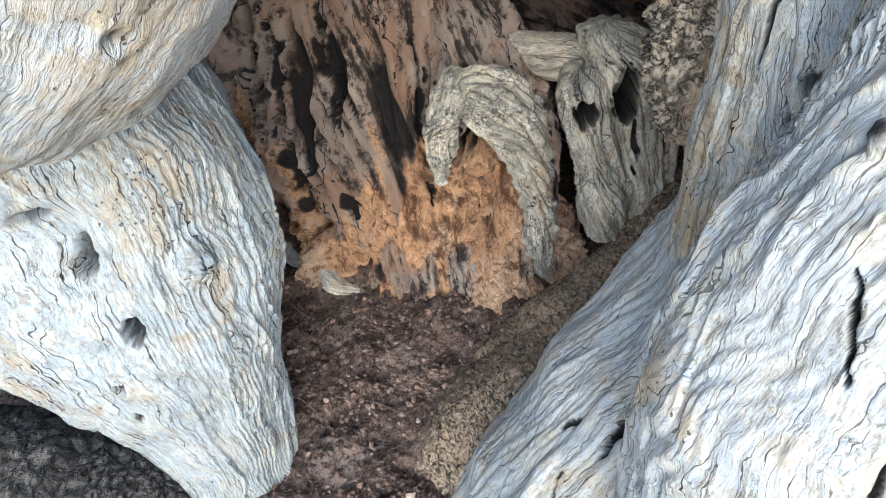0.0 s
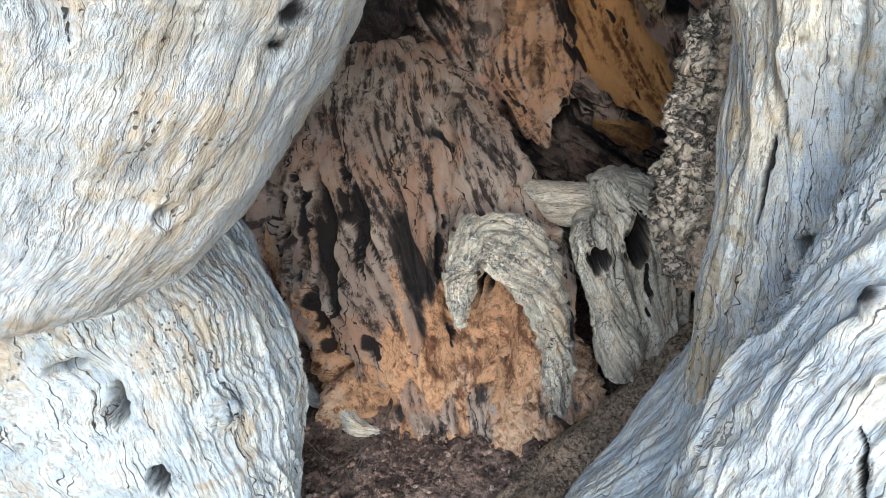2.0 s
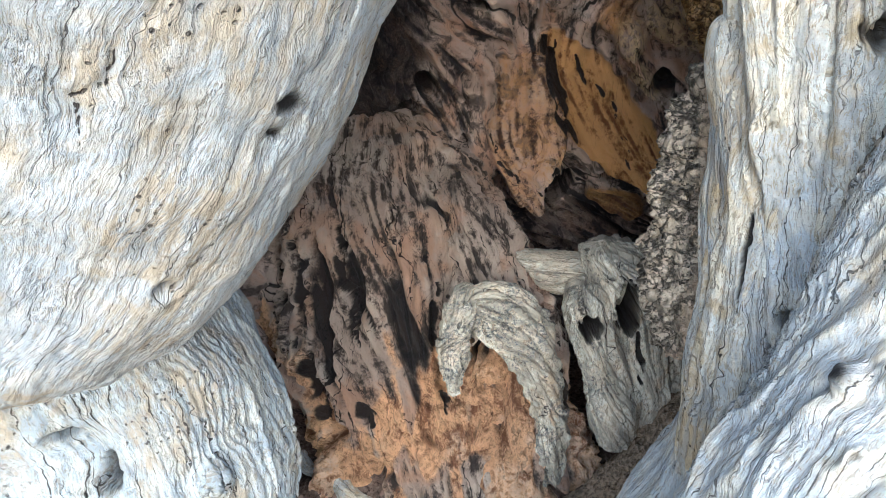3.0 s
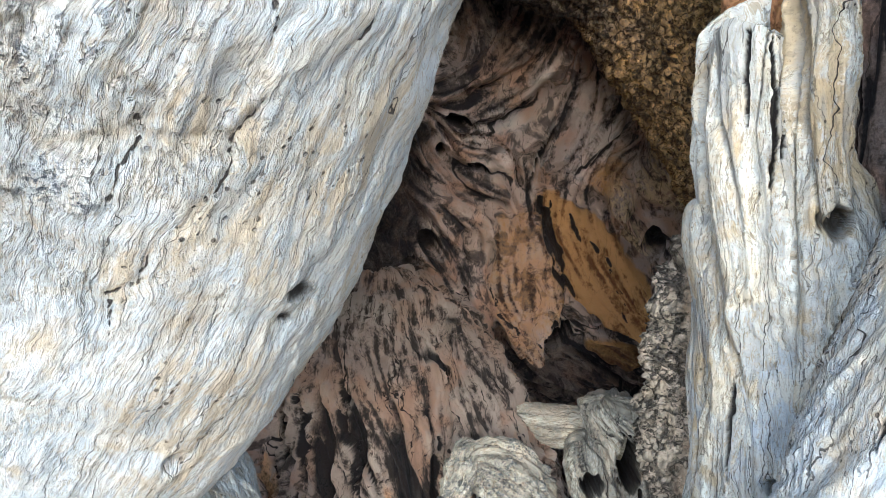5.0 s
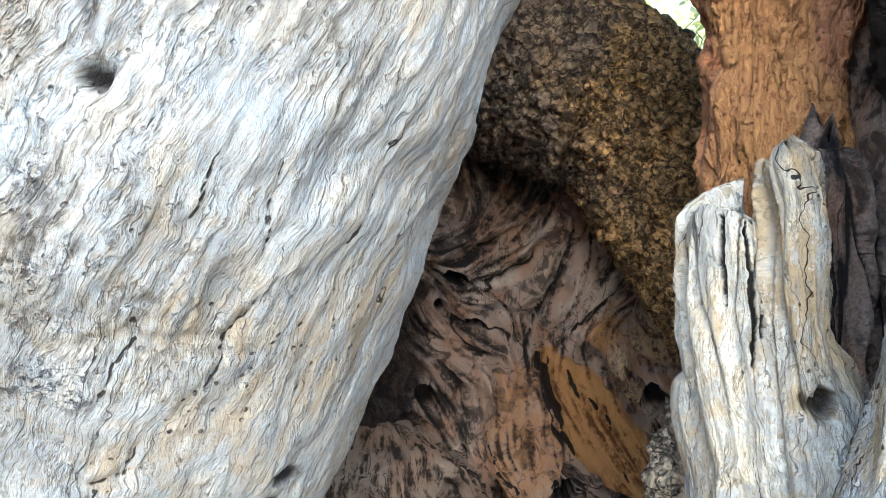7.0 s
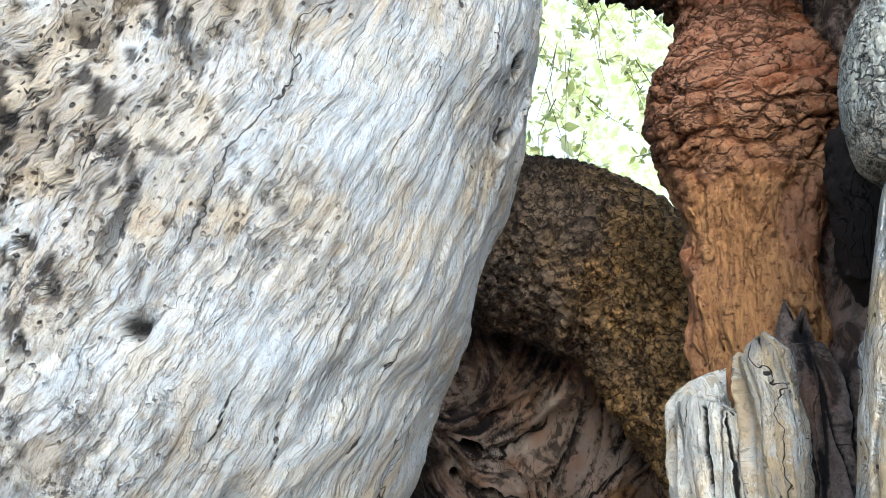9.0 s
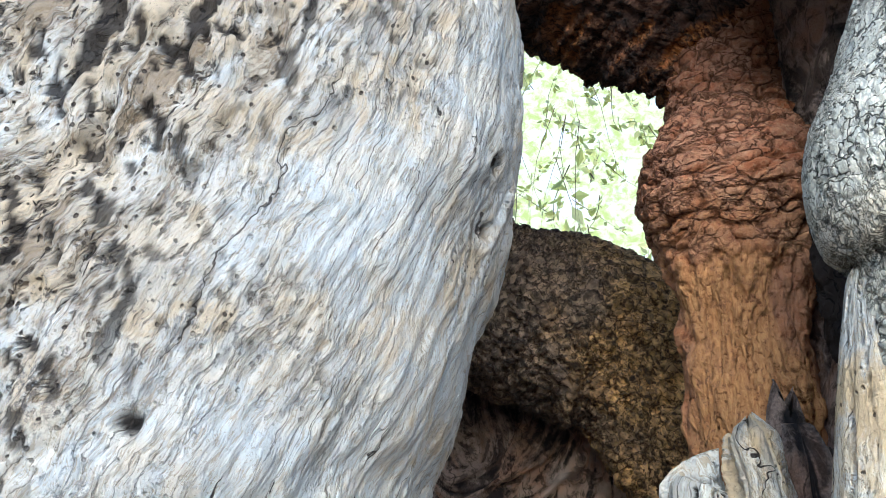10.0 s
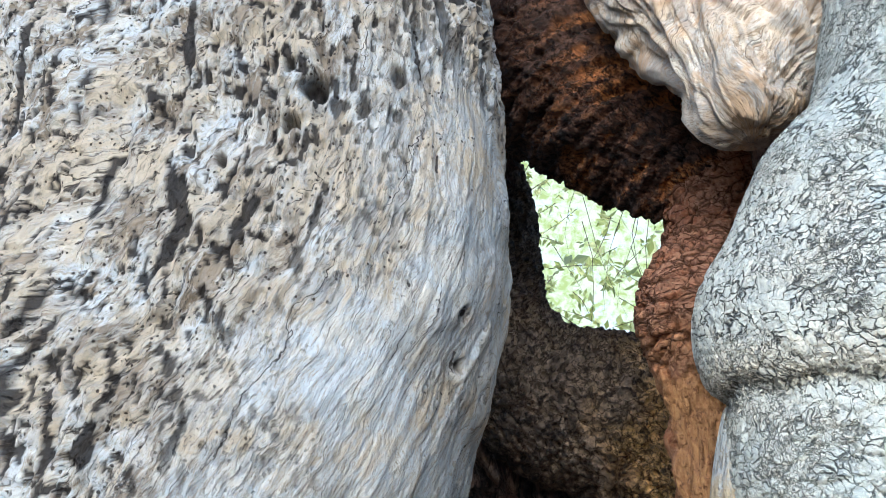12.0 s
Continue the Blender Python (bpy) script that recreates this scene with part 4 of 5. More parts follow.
def column():
    sk = Skin([(.72, 1.6, .5, .10, .12), (.64, 1.42, .9, .09, .09), (.54, 1.2, 1.3, .10, .10), (.53, 1.12, 1.6, .098, .11), (.535, 1.08, 1.82, .108, .105), (.535, 1.06, 1.92, .135, .13), (.535, 1.05, 2.03, .165, .165), (.54, 1.06, 2.13, .15, .15), (.555, 1.09, 2.23, .115, .12), (.58, 1.12, 2.36, .13, .14), (.62, 1.16, 2.6, .2, .2), (.66, 1.2, 3.0, .3, .3), (.66, 1.2, 3.1, .03, .03)],
              400, 260, power=2.1, face=(150, 330, 0.8))
    grain(sk, 0.010, 0.002, 14.0, 2.5, 61, 0.002)
    x, y, z = sk.xyz()
    burl = step(1.88, 1.98, z)
    sk.plates(13.0, 26.0, 0.014, 0.09, 62, burl, 0.45)
    sk.push(0.003 * fbm(x * 60, y * 60, z * 60, 3, 65) + 0.003 * burl * fbm(sk.A * 25, sk.S * 110, 0 * x, 2, 70))
    sk.pitted = burl
    sk.push((1 - burl) * (0.009 * fbm(sk.A * 40, sk.S * 16, 0 * x, 4, 63) + 0.010 * fbm(x * 14, y * 14, z * 9, 3, 64)))
    ridges(sk, 45.0, 0.006, 67, 1 - burl)
    sk.tint = 0.35 * burl * step(2.08, 1.95, z) + (1 - burl) * (0.25 + 0.75 * step(-0.35, 0.25, fbm(x * 12, y * 12, z * 6, 3, 66)))
    side = step(.52, .57, x) * step(1.80, 1.66, z + 0.05 * fbm(x * 20, y * 20, 0 * z, 2, 68))
    ridges(sk, 26.0, 0.022, 69, side)
    sk.pitted = np.maximum(sk.pitted, 0.0)
    sk.mesh("column", RED_BARK, tree, "reddish brown bark column with a swollen burl")


def limb():
    sk = Skin([(.86, 1.8, 1.15, .16, .2), (.72, 1.82, 1.45, .18, .2), (.56, 1.85, 1.74, .205, .22), (.40, 1.87, 1.94, .235, .24), (.25, 1.87, 1.99, .24, .25), (.10, 1.87, 2.05, .24, .25), (-.01, 1.87, 2.14, .23, .235), (-.115, 1.87, 2.29, .22, .22), (-.165, 1.86, 2.5, .215, .215), (-.15, 1.80, 2.75, .2, .2), (-.1, 1.68, 2.92, .1, .1)],
              400, 330, power=2.1, tube=True)
    grain(sk, 0.026, 0.004, 12.0, 3.0, 71)
    x, y, z = sk.xyz()
    # warm light through the hole, painted on the limb's right end
    gold_light = step(0.26, 0.44, x + 0.08 * fbm(x * 9, y * 9, z * 9, 3, 73)) * step(2.3, 2.1, z)
    sk.push(-0.02 * np.exp(-(((x - .30 - .25 * (z - 1.9)) / .04) ** 2)) * step(2.2, 2.05, z))
    sk.plates(34.0, 24.0, 0.016, 0.16, 72, 1 - .5 * gold_light, 1.2)
    sk.plates(30.0, 40.0, 0.016, 0.2, 75, .25 + .75 * gold_light, 0.8)
    sk.push(0.010 * fbm(x * 45, y * 45, z * 45, 3, 76))
    sk.pitted += 1.0
    sk.dirt_shade *= 1 - .2 * gold_light
    sk.tint = gold_light
    sk.mesh("limb", BROWN_BARK, tree, "dark brown bark limb curving under an open hole")
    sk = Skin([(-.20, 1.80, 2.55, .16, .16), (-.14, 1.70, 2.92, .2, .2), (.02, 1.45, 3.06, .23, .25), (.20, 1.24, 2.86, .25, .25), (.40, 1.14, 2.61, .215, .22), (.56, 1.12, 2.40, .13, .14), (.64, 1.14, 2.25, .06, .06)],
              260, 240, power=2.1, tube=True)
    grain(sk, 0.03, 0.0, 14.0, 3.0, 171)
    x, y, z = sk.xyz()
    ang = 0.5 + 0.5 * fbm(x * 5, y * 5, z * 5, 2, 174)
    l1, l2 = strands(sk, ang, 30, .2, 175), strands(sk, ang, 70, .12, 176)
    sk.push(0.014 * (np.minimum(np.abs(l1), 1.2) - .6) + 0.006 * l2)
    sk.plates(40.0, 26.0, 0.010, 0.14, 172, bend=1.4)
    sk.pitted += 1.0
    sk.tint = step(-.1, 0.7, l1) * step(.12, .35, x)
    sk.mesh("arch", ARCH_BARK, tree, "reddish brown arch of bark, shade painted in, with rusty streaks over the hole")


def curl():
    """The pale folded burl over the bark trunk."""
    sk = Skin([(.585, .69, 2.25, .02, .02), (.585, .69, 2.255, .045, .045), (.585, .69, 2.28, .075, .07), (.59, .70, 2.34, .11, .10), (.61, .72, 2.43, .155, .13), (.63, .76, 2.52, .215, .16), (.64, .8, 2.66, .29, .2), (.64, .85, 2.9, .33, .24), (.64, .9, 3.0, .03, .03)],
              230, 270, power=2.2, face=(150, 330, 0.85))
    x, y, z = sk.xyz()
    w = fbm(x * 6, y * 6, z * 5, 2, 77)
    l1, l2 = strands(sk, radians(90) + 1.3 * fbm(x * 5, y * 5, z * 4, 2, 78), 20, .25, 180), strands(sk, radians(90) + 1.3 * fbm(x * 5, y * 5, z * 4, 2, 78), 55, .15, 183)
    sk.push(step(.02, .2, sk.s) * (0.018 * (np.minimum(np.abs(l1), 1.2) - .6) + 0.005 * (np.minimum(np.abs(l2), 1.2) - .6)) + 0.014 * step(0, .1, sk.s) * fbm(x * 10, y * 10, z * 4, 3, 178))
    sk.A = sk.A + 0.08 * w
    sk.grain, sk.crack = 0.55 + 0.15 * l2, 0.88 * step(.09, .02, np.abs(l1))
    sk.mesh("folded_burl", FOLDED, tree, "cream folded burl with swirling grain")


def hollow():
    """The inner wall: swirling folds above, split planks in the middle, a cavity painted black below."""
    deg = np.concatenate([np.linspace(195, 122, 60, endpoint=False), np.linspace(122, 42, 430, endpoint=False), np.linspace(42, -15, 50)])
    up = np.concatenate([np.linspace(-.05, .5, 40, endpoint=False), np.linspace(.5, 1.8, 420, endpoint=False), np.linspace(1.8, 2.0, 20)])
    sk = Skin([(0, 0, 0, 1, 1), (0, 0, 1, 1, 1)], len(up), len(deg), closed=False)
    rows = np.array([(-.05, .2, 1.45, .85, .75), (.5, .2, 1.45, .85, .8), (.9, .22, 1.45, .8, .8), (1.3, .24, 1.45, .75, .74), (1.7, .26, 1.45, .74, .64), (2.0, .26, 1.5, .7, .5)])
    cx, cy, rx, ry = (np.interp(up, rows[:, 0], rows[:, k])[:, None] for k in (1, 2, 3, 4))
    ca, sa = np.cos(np.radians(deg)), np.sin(np.radians(deg))
    x = cx + rx * np.sign(ca) * np.abs(ca) ** (2 / 2.5)
    y = cy + ry * np.sign(sa) * np.abs(sa) ** (2 / 2.5)
    z = np.broadcast_to(up[:, None], x.shape)
    sk.p = np.stack([x, y, z], -1)
    sk.A, sk.S = np.broadcast_to(-np.radians(deg) * .8, x.shape), z
    sk.keep_normals()
    w2, w3 = 0.22 * fbm(x * 11, y * 11, z * 11, 3, 85), 0.10 * fbm(x * 30, y * 30, z * 30, 2, 86)
    wob = w2 + w3
    ang = flow_angle(sk, ((.04, 1.74, -73), (.15, 1.64, 42), (.07, 1.55, 9), (.2, 1.46, 31), (.27, 1.63, 59), (.39, 1.62, -84), (.38, 1.45, -107), (.3, 1.34, -112), (.45, 1.37, 35), (.22, 1.34, -79),
                          (.09, 1.41, -18), (-.05, 1.39, -63), (-.08, 1.26, -31), (.07, 1.24, -19), (-.15, 1.16, -68), (-.07, 1.02, -45), (.13, 1.12, -85), (.22, .99, -81), (.42, 1.05, -59), (.54, .93, -59),
                          (.47, 1.22, -63), (.58, 1.29, -45), (.12, .87, -63), (.42, .74, -27), (.15, .62, -24), (.47, .62, -34), (.66, 1.32, -79)), 0.28)
    l1, l2, l3 = strands(sk, ang, 15, .30, 281), strands(sk, ang, 42, .20, 284), strands(sk, ang, 105, .12, 287)
    # two split planks, the slanting ledge under them, the smooth plate over them
    plank = np.maximum(blob(x, z, .215, .99, .125, .27, 10, .15, 0.6 * wob), blob(x, z, .43, 1.03, .115, .29, 38, .15, 0.6 * wob))
    ledge = blob(x, z, .49, .735, .11, .05, -30, .3, wob)
    plate = blob(x, z, .40, 1.45, .085, .19, -12, .3, wob)
    calm = np.clip(plank + 0.8 * ledge + 0.8 * plate, 0, 1)
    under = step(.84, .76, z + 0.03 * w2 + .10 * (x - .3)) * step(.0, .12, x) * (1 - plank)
    sk.push(0.055 * (1 - 0.85 * calm) * (np.minimum(np.abs(l1), 1.3) - .6) + 0.016 * (1 - 0.75 * calm) * (np.minimum(np.abs(l2), 1.4) - .6) + 0.003 * l3 + 0.05 * (1 - calm) * fbm(x * 8, y * 8, z * 8, 2, 97))
    sk.push(0.075 * plank + 0.05 * plate + 0.09 * ledge - 0.16 * under)
    sk.push(0.008 * plank * np.floor(0.8 * l2 + 1.2 * l1) / 2)
    wart = np.maximum(blob(x, z, .49, 1.25, .05, .08, 20, .5, wob), blob(x, z, .545, 1.13, .042, .10, 30, .5, wob))
    sk.push(wart * (0.08 + 0.03 * fbm(x * 45, y * 45, z * 40, 3, 90)))
    sand = blob(x, z, .65, 1.32, .11, .16, 20, .3, wob)
    sk.push(sand * (0.03 + 0.012 * fbm(x * 35, y * 35, z * 35, 3, 91)) - 0.008 * sand * l1)
    pale = blob(x, z, .11, 1.45, .12, .06, 25, .8, wob) + 0.8 * blob(x, z, .24, 1.58, .03, .14, -35, .8, wob) + .6 * blob(x, z, .16, 1.36, .06, .06, 0, .8, wob)
    some = step(-.15, .45, fbm(x * 6, y * 6, z * 6, 3, 95))
    crease = np.maximum(some * step(.20, .04, np.abs(l1)), 0.5 * step(-.1, .4, fbm(x * 9, y * 9, z * 9, 2, 96)) * step(.14, .03, np.abs(l2))) * (1 - calm) * (1 - .7 * sand)
    dark = 0.9 * crease
    # rotted holes, blackened inside like shade, some ringed by a swollen lip
    for px, pz, rx_, rz_, tilt, deep in ((.013, 1.476, .036, .017, -15, .13), (-.03, 1.385, .020, .030, 20, .13), (.069, 1.334, .036, .018, -30, .12), (-.076, 1.109, .034, .042, 15, .16), (.006, .937, .036, .034, 0, .09),
                                         (.325, .785, .055, .075, 0, .25), (.487, .821, .085, .022, -14, .2), (.592, 1.118, .036, .055, 10, .2), (.66, 1.42, .03, .05, 10, .14), (-.136, 1.058, .03, .03, 0, .12), (.235, 1.30, .010, .07, -15, .1), (.27, 1.40, .012, .08, -25, .1)):
        m = blob(x, z, px, pz, rx_, rz_, tilt, .3, 1.2 * wob)
        lip = blob(x, z, px, pz, 1.7 * rx_, 1.7 * rz_, tilt, .5, wob) - m
        sk.push(-deep * m + 0.020 * np.clip(lip, 0, 1))
        dark = np.maximum(dark, m)
        pale = pale + .35 * np.clip(lip, 0, 1)
    # two recesses painted dark; the upper stands for shade beneath the limb
    gully_shade = np.maximum(blob(x, z, .455, .64, .16, .022, -40, .4, wob), blob(x, z, .52, 1.56, .025, .14, 5, .5, wob))
    sk.push(-0.12 * gully_shade)
    # painted shade: holes, creases, below the planks, the left side, beneath the limb
    sk.dirt_shade = np.clip(np.maximum.reduce([dark, 0.95 * gully_shade, 0.55 * under, 0.7 * step(.05, -.12, x - .06 * l1) * step(1.2, 1.1, np.abs(z - 1.2) * 4), 0.5 * step(1.55, 1.75, z + .05 * l1)]), 0, 1)
    sk.tint = np.clip(plank * (.45 + .55 * step(.20, .30, x + .35 * (z - 1.0) - .1 + .02 * l2)) + .8 * ledge + .6 * blob(x, z, .45, 1.30, .10, .10, 0, .8, wob), 0, 1)
    sk.lichen = np.maximum(sand, .9 * wart)
    sk.pitted = np.clip(pale + .35 * plate, 0, 1)
    sk.grain = 0.52 + (0.10 - .03 * calm) * l2 + 0.11 * l3 + 0.10 * fbm(x * 14, y * 14, z * 14, 3, 98)
    for pts in ([(.235, 2.1, 1.245), (.262, 2.1, 1.18), (.29, 2.1, 1.06), (.318, 2.1, .951), (.355, 2.1, .86)], [(.265, 2.1, 1.24), (.36, 2.1, 1.14), (.46, 2.1, .99), (.52, 2.1, .88)],
                [(.10, 2.1, .98), (.15, 2.1, .88), (.20, 2.1, .76)], [(.32, 2.1, 1.29), (.40, 2.1, 1.36), (.48, 2.1, 1.43)]):
        main = pts[0][0] == .235
        sk.groove(pts, .026 if main else .009, .09 if main else .03, 1.0, 0.2, 0.3)
    sk.mesh("hollow_wall", HOLLOW, tree, "rotted inner wall, shade painted in, with swirling folds and orange brown planks", caps=False)
    back = Skin([(.85, 1.1, -.05, .25, .4), (.85, 1.1, 1.0, .22, .4), (.85, 1.1, 2.0, .2, .35), (.85, 1.1, 2.8, .2, .3), (.85, 1.1, 2.9, .03, .03)], 110, 90)
    grain(back, 0.03, 0.012, 20.0, 2.0, 86, 0.008)
    back.grain = 0.5 + 0.2 * fbm(back.A * 40, back.S * 6, 0 * back.A, 3, 7)
    back.dirt_shade = back.dirt_shade + 0.3
    back.mesh("inner_wall", HOLLOW, tree, "dark rotted inner wood behind the column")


def rot_wood(sk, seed, low, high):
    """Old core wood: wrinkled and cracked above, frayed into strands lower down, orange and crumbling at its foot."""
    x, y, z = sk.xyz()
    ang = radians(90) + 0.40 * fbm(x * 4, y * 4, z * 3, 2, seed + 2)
    l1, l2, l3 = strands(sk, ang, 23, .24, seed + 3), strands(sk, ang, 55, .16, seed + 5), strands(sk, ang, 110, .08, seed + 7)
    cross = strands(sk, ang + radians(82), 46, .08, seed + 9)
    rag = 0.20 * fbm(x * 7, y * 7, z * 2, 3, seed + 5) + 0.05 * l1
    sk.tint = step(low, high, z + 1.5 * rag * step(.05, .22, z))
    calm = step(.68, .84, z + 0.06 * l1)
    fray = (1 - calm) * (1 - sk.tint)
    sk.keep_normals()
    sk.push(0.020 * (np.minimum(np.abs(l1), 1.3) - .6) * (1 - .85 * calm) * (1 - .6 * sk.tint) + (0.014 * fray + 0.006 * (1 - sk.tint)) * (np.minimum(np.abs(l2), 1.3) - .6) + 0.003 * l3)
    sk.push(-0.012 * calm * step(.25, .0, np.abs(cross)) + 0.03 * calm * fbm(x * 12, y * 12, z * 12, 3, seed + 16))
    lumps = fbm(x * 9, y * 9, z * 6, 4, seed + 8)
    small = 1 - np.abs(fbm(x * 24, y * 24, z * 18, 3, seed + 10))
    cave = sk.tint * step(0.2, 0.6, lumps)
    sk.push(sk.tint * (-0.05 * lumps - 0.07 * step(0.25, 0.6, lumps) + 0.024 * (small - 0.7) + 0.006 * fbm(x * 80, y * 80, z * 80, 3, seed + 11)))
    slit = step(.42, .62, fbm(sk.A * 19, sk.S * 4, 0 * x, 2, seed + 6)) * fray
    sk.push(-0.05 * slit)
    patchy = step(-.2, .4, fbm(x * 8, y * 8, z * 5, 2, seed + 14))
    crease = np.maximum(patchy * step(.16, .03, np.abs(l1)), .7 * step(.12, .03, np.abs(l2))) * (1 - sk.tint) * (1 - .75 * calm)
    # recess shade put into the colour: slits, creases, orange caves, cross wrinkles
    sk.dirt_shade = np.maximum.reduce([0.95 * slit, 0.6 * crease, 0.35 * cave, 0.5 * calm * step(.12, .02, np.abs(cross))])
    # crests of the frayed strands are paler
    sk.pitted = np.clip(fray * step(.5, 1.5, np.abs(l1)) * .55 * (.3 + .7 * patchy) + .3 * calm * step(-.3, .5, fbm(x * 6, y * 6, z * 6, 3, seed + 15)), 0, 1)
    sk.lichen = .6 * sk.tint * step(.1, .6, -lumps)
    sk.grain = 0.5 + (1 - sk.tint) * ((0.13 - .06 * calm) * l2 + 0.13 * l3) + (sk.tint + .6 * calm) * 0.22 * fbm(x * 26, y * 26, z * 20, 3, seed + 17)


def core():
    sk = Skin([(.0, 1.85, -.02, .40, .47), (-.01, 1.88, .08, .38, .43), (-.08, 1.97, .25, .38, .36), (-.16, 2.05, .5, .40, .33), (-.2, 2.1, .72, .37, .33), (-.215, 2.13, .86, .30, .31), (-.23, 2.17, .97, .22, .24), (-.26, 2.22, 1.03, .12, .12), (-.26, 2.22, 1.04, .02, .02)],
              420, 420, power=2.2, face=(175, 365, 0.92))
    rot_wood(sk, 91, .42, .22)
    for pts, w, d in (([(-.304, 1.816, .80), (-.277, 1.755, .718), (-.261, 1.788, .617), (-.27, 1.75, .52)], .030, .12), ([(-.092, 1.824, .786), (-.07, 1.8, .657)], .010, .04),
                      ([(-.03, 1.72, .68), (-.03, 1.70, .5), (-.02, 1.66, .35)], .024, .09), ([(-.215, 1.775, .62), (-.22, 1.717, .50)], .016, .06), ([(-.255, 1.775, .62), (-.26, 1.717, .50)], .014, .06),
                      ([(-.43, 1.8, .78), (-.42, 1.78, .66), (-.43, 1.75, .5)], .025, .07), ([(-.42, 1.72, .45), (-.40, 1.66, .30)], .05, .09), ([(-.251, 1.666, .37), (-.216, 1.64, .329)], .026, .06),
                      ([(-.05, 1.5, .22), (-.08, 1.45, .12), (-.07, 1.42, .06)], .014, .04), ([(.09, 1.5, .22), (.08, 1.45, .12)], .014, .04)):
        sk.groove(pts, w, d, 0.85)
    sk.knot(-.181, 1.79, .736, .013, .03)
    sk.knot(-.15, 1.78, .655, .012, .02)
    sk.mesh("rotten_core", CORE, tree, "rotten fibrous core wood crumbling to orange at its foot")
    # a pale root laid bare on the soil before the foot
    sk, put = tube("bare_root", [(-.43, 1.79, .15, .012, .01), (-.39, 1.70, .155, .022, .016), (-.32, 1.67, .165, .024, .02), (-.27, 1.59, .155, .03, .018), (-.20, 1.58, .14, .012, .012)], POSTWOOD, "pale bare root lying on the soil", 120, 60, 0.02, 0.006)
    sk.grain += 0.5
    put()


def tube(name, rings, material, label, along=140, around=120, lump=0.01, furrow=0.004, fu=40.0, seed=3):
    sk = Skin(rings, along, around, tube=True)
    grain(sk, lump, furrow, fu, 3.0, seed, 0.002)
    return sk, lambda: sk.mesh(name, material, tree, label)


def inner_stubs():
    for rings, big in (([(.385, 1.62, .34, .035, .08), (.375, 1.61, .42, .045, .1), (.345, 1.61, .54, .046, .1), (.316, 1.61, .63, .045, .09), (.306, 1.62, .69, .036, .07), (.306, 1.63, .71, .01, .01)], False),
                       ([(.46, 1.68, .36, .08, .1), (.465, 1.67, .46, .085, .12), (.455, 1.67, .57, .092, .12), (.435, 1.67, .66, .10, .12), (.40, 1.68, .74, .095, .11), (.37, 1.70, .785, .065, .08), (.37, 1.70, .79, .01, .01)], True)):
        sk = Skin(rings, 200, 200, face=(170, 370, .88))
        grain(sk, 0.012, 0.0, 26.0, 2.0, 30 + 10 * big)
        x, y, z = sk.xyz()
        ang = radians(100) + 0.4 * fbm(x * 8, y * 8, z * 8, 2, 17)
        l1, l2, l3 = strands(sk, ang, 30, .3, 40 + big), strands(sk, ang, 70, .2, 43 + big), strands(sk, ang, 120, .1, 46)
        sk.push(0.014 * (np.minimum(np.abs(l1), 1.2) - .6) + 0.006 * (np.minimum(np.abs(l2), 1.2) - .6) + 0.001 * l3)
        sk.grain, sk.crack = 0.5 + 0.15 * l2 + 0.1 * l3, 0.88 * step(.14, .03, np.abs(l1))
        # furrows are darkened as if shaded
        sk.dirt_shade = .7 * step(.1, .02, np.abs(l1))
        sk.lichen = 0.5 * step(0.1, 0.6, fbm(*sk.xyz(16), 2, 18))
        if not big:
            sk.sink((.304, 1.52, .648), (.025, .09, .025), .16, (0, 1, 0), .15, 1.0)
        else:
            sk.sink((.395, 1.56, .675), (.028, .10, .06), .2, (0, 1, 0), .15, 1.0)
            sk.groove([(.42, 1.57, .66), (.43, 1.57, .55), (.45, 1.57, .46)], .008, .03)
            sk.groove([(.47, 1.57, .68), (.49, 1.58, .58), (.50, 1.59, .5)], .008, .03)
            sk.groove([(.30, 1.6, .745), (.37, 1.58, .75), (.43, 1.58, .70)], .006, .02)
        sk.mesh("wood_knob", LOGWOOD, tree, "grey lichened stub of wood with rotted holes")
    sk = Skin([(.13, 1.78, -.02, .2, .22), (.14, 1.76, .15, .185, .2), (.145, 1.75, .3, .14, .17), (.13, 1.75, .5, .13, .16), (.11, 1.78, .64, .115, .15), (.06, 1.85, .76, .1, .12), (.02, 1.9, .86, .06, .08), (.0, 1.93, .93, .02, .02)], 260, 240, power=2.6, face=(170, 370, .88))
    rot_wood(sk, 109, .42, .26)
    sk.sink((.085, 1.6, .46), (.085, .2, .15), .14, (.1, 1, 0), .45, 0.0, 0.9)
    # painted shade at the hollow's top, below the hood
    sk.sink((.055, 1.66, .54), (.06, .2, .07), .12, (0, 1, 0), .6, .7)
    sk.sink((.10, 1.66, .36), (.022, .2, .05), .06, (.2, 1, 0), .6, .8)
    x, y, z = sk.xyz()
    inner = step(1.0, .75, np.hypot((x - .095) / .10, (z - .42) / .2) + 0.15 * fbm(x * 14, y * 14, z * 14, 2, 97))
    sk.tint = np.maximum(sk.tint, inner)
    sk.pitted *= 1 - inner
    sk.mesh("rotten_flank", CORE, tree, "arched rotten flank with an orange hollow")
    sk, put = tube("wood_hook", [(.0, 1.53, .50, .013, .012), (-.004, 1.53, .55, .026, .022), (.0, 1.55, .63, .027, .03), (.04, 1.6, .675, .035, .05), (.11, 1.6, .65, .04, .075), (.165, 1.585, .60, .04, .075), (.20, 1.585, .52, .04, .06), (.222, 1.59, .42, .035, .05), (.232, 1.6, .32, .03, .045), (.235, 1.61, .2, .03, .03)], LOGWOOD, "grey lichened hood of old wood ending in a hook", 240, 180, 0.007, 0.0, 45.0, 7)
    x, y, z = sk.xyz()
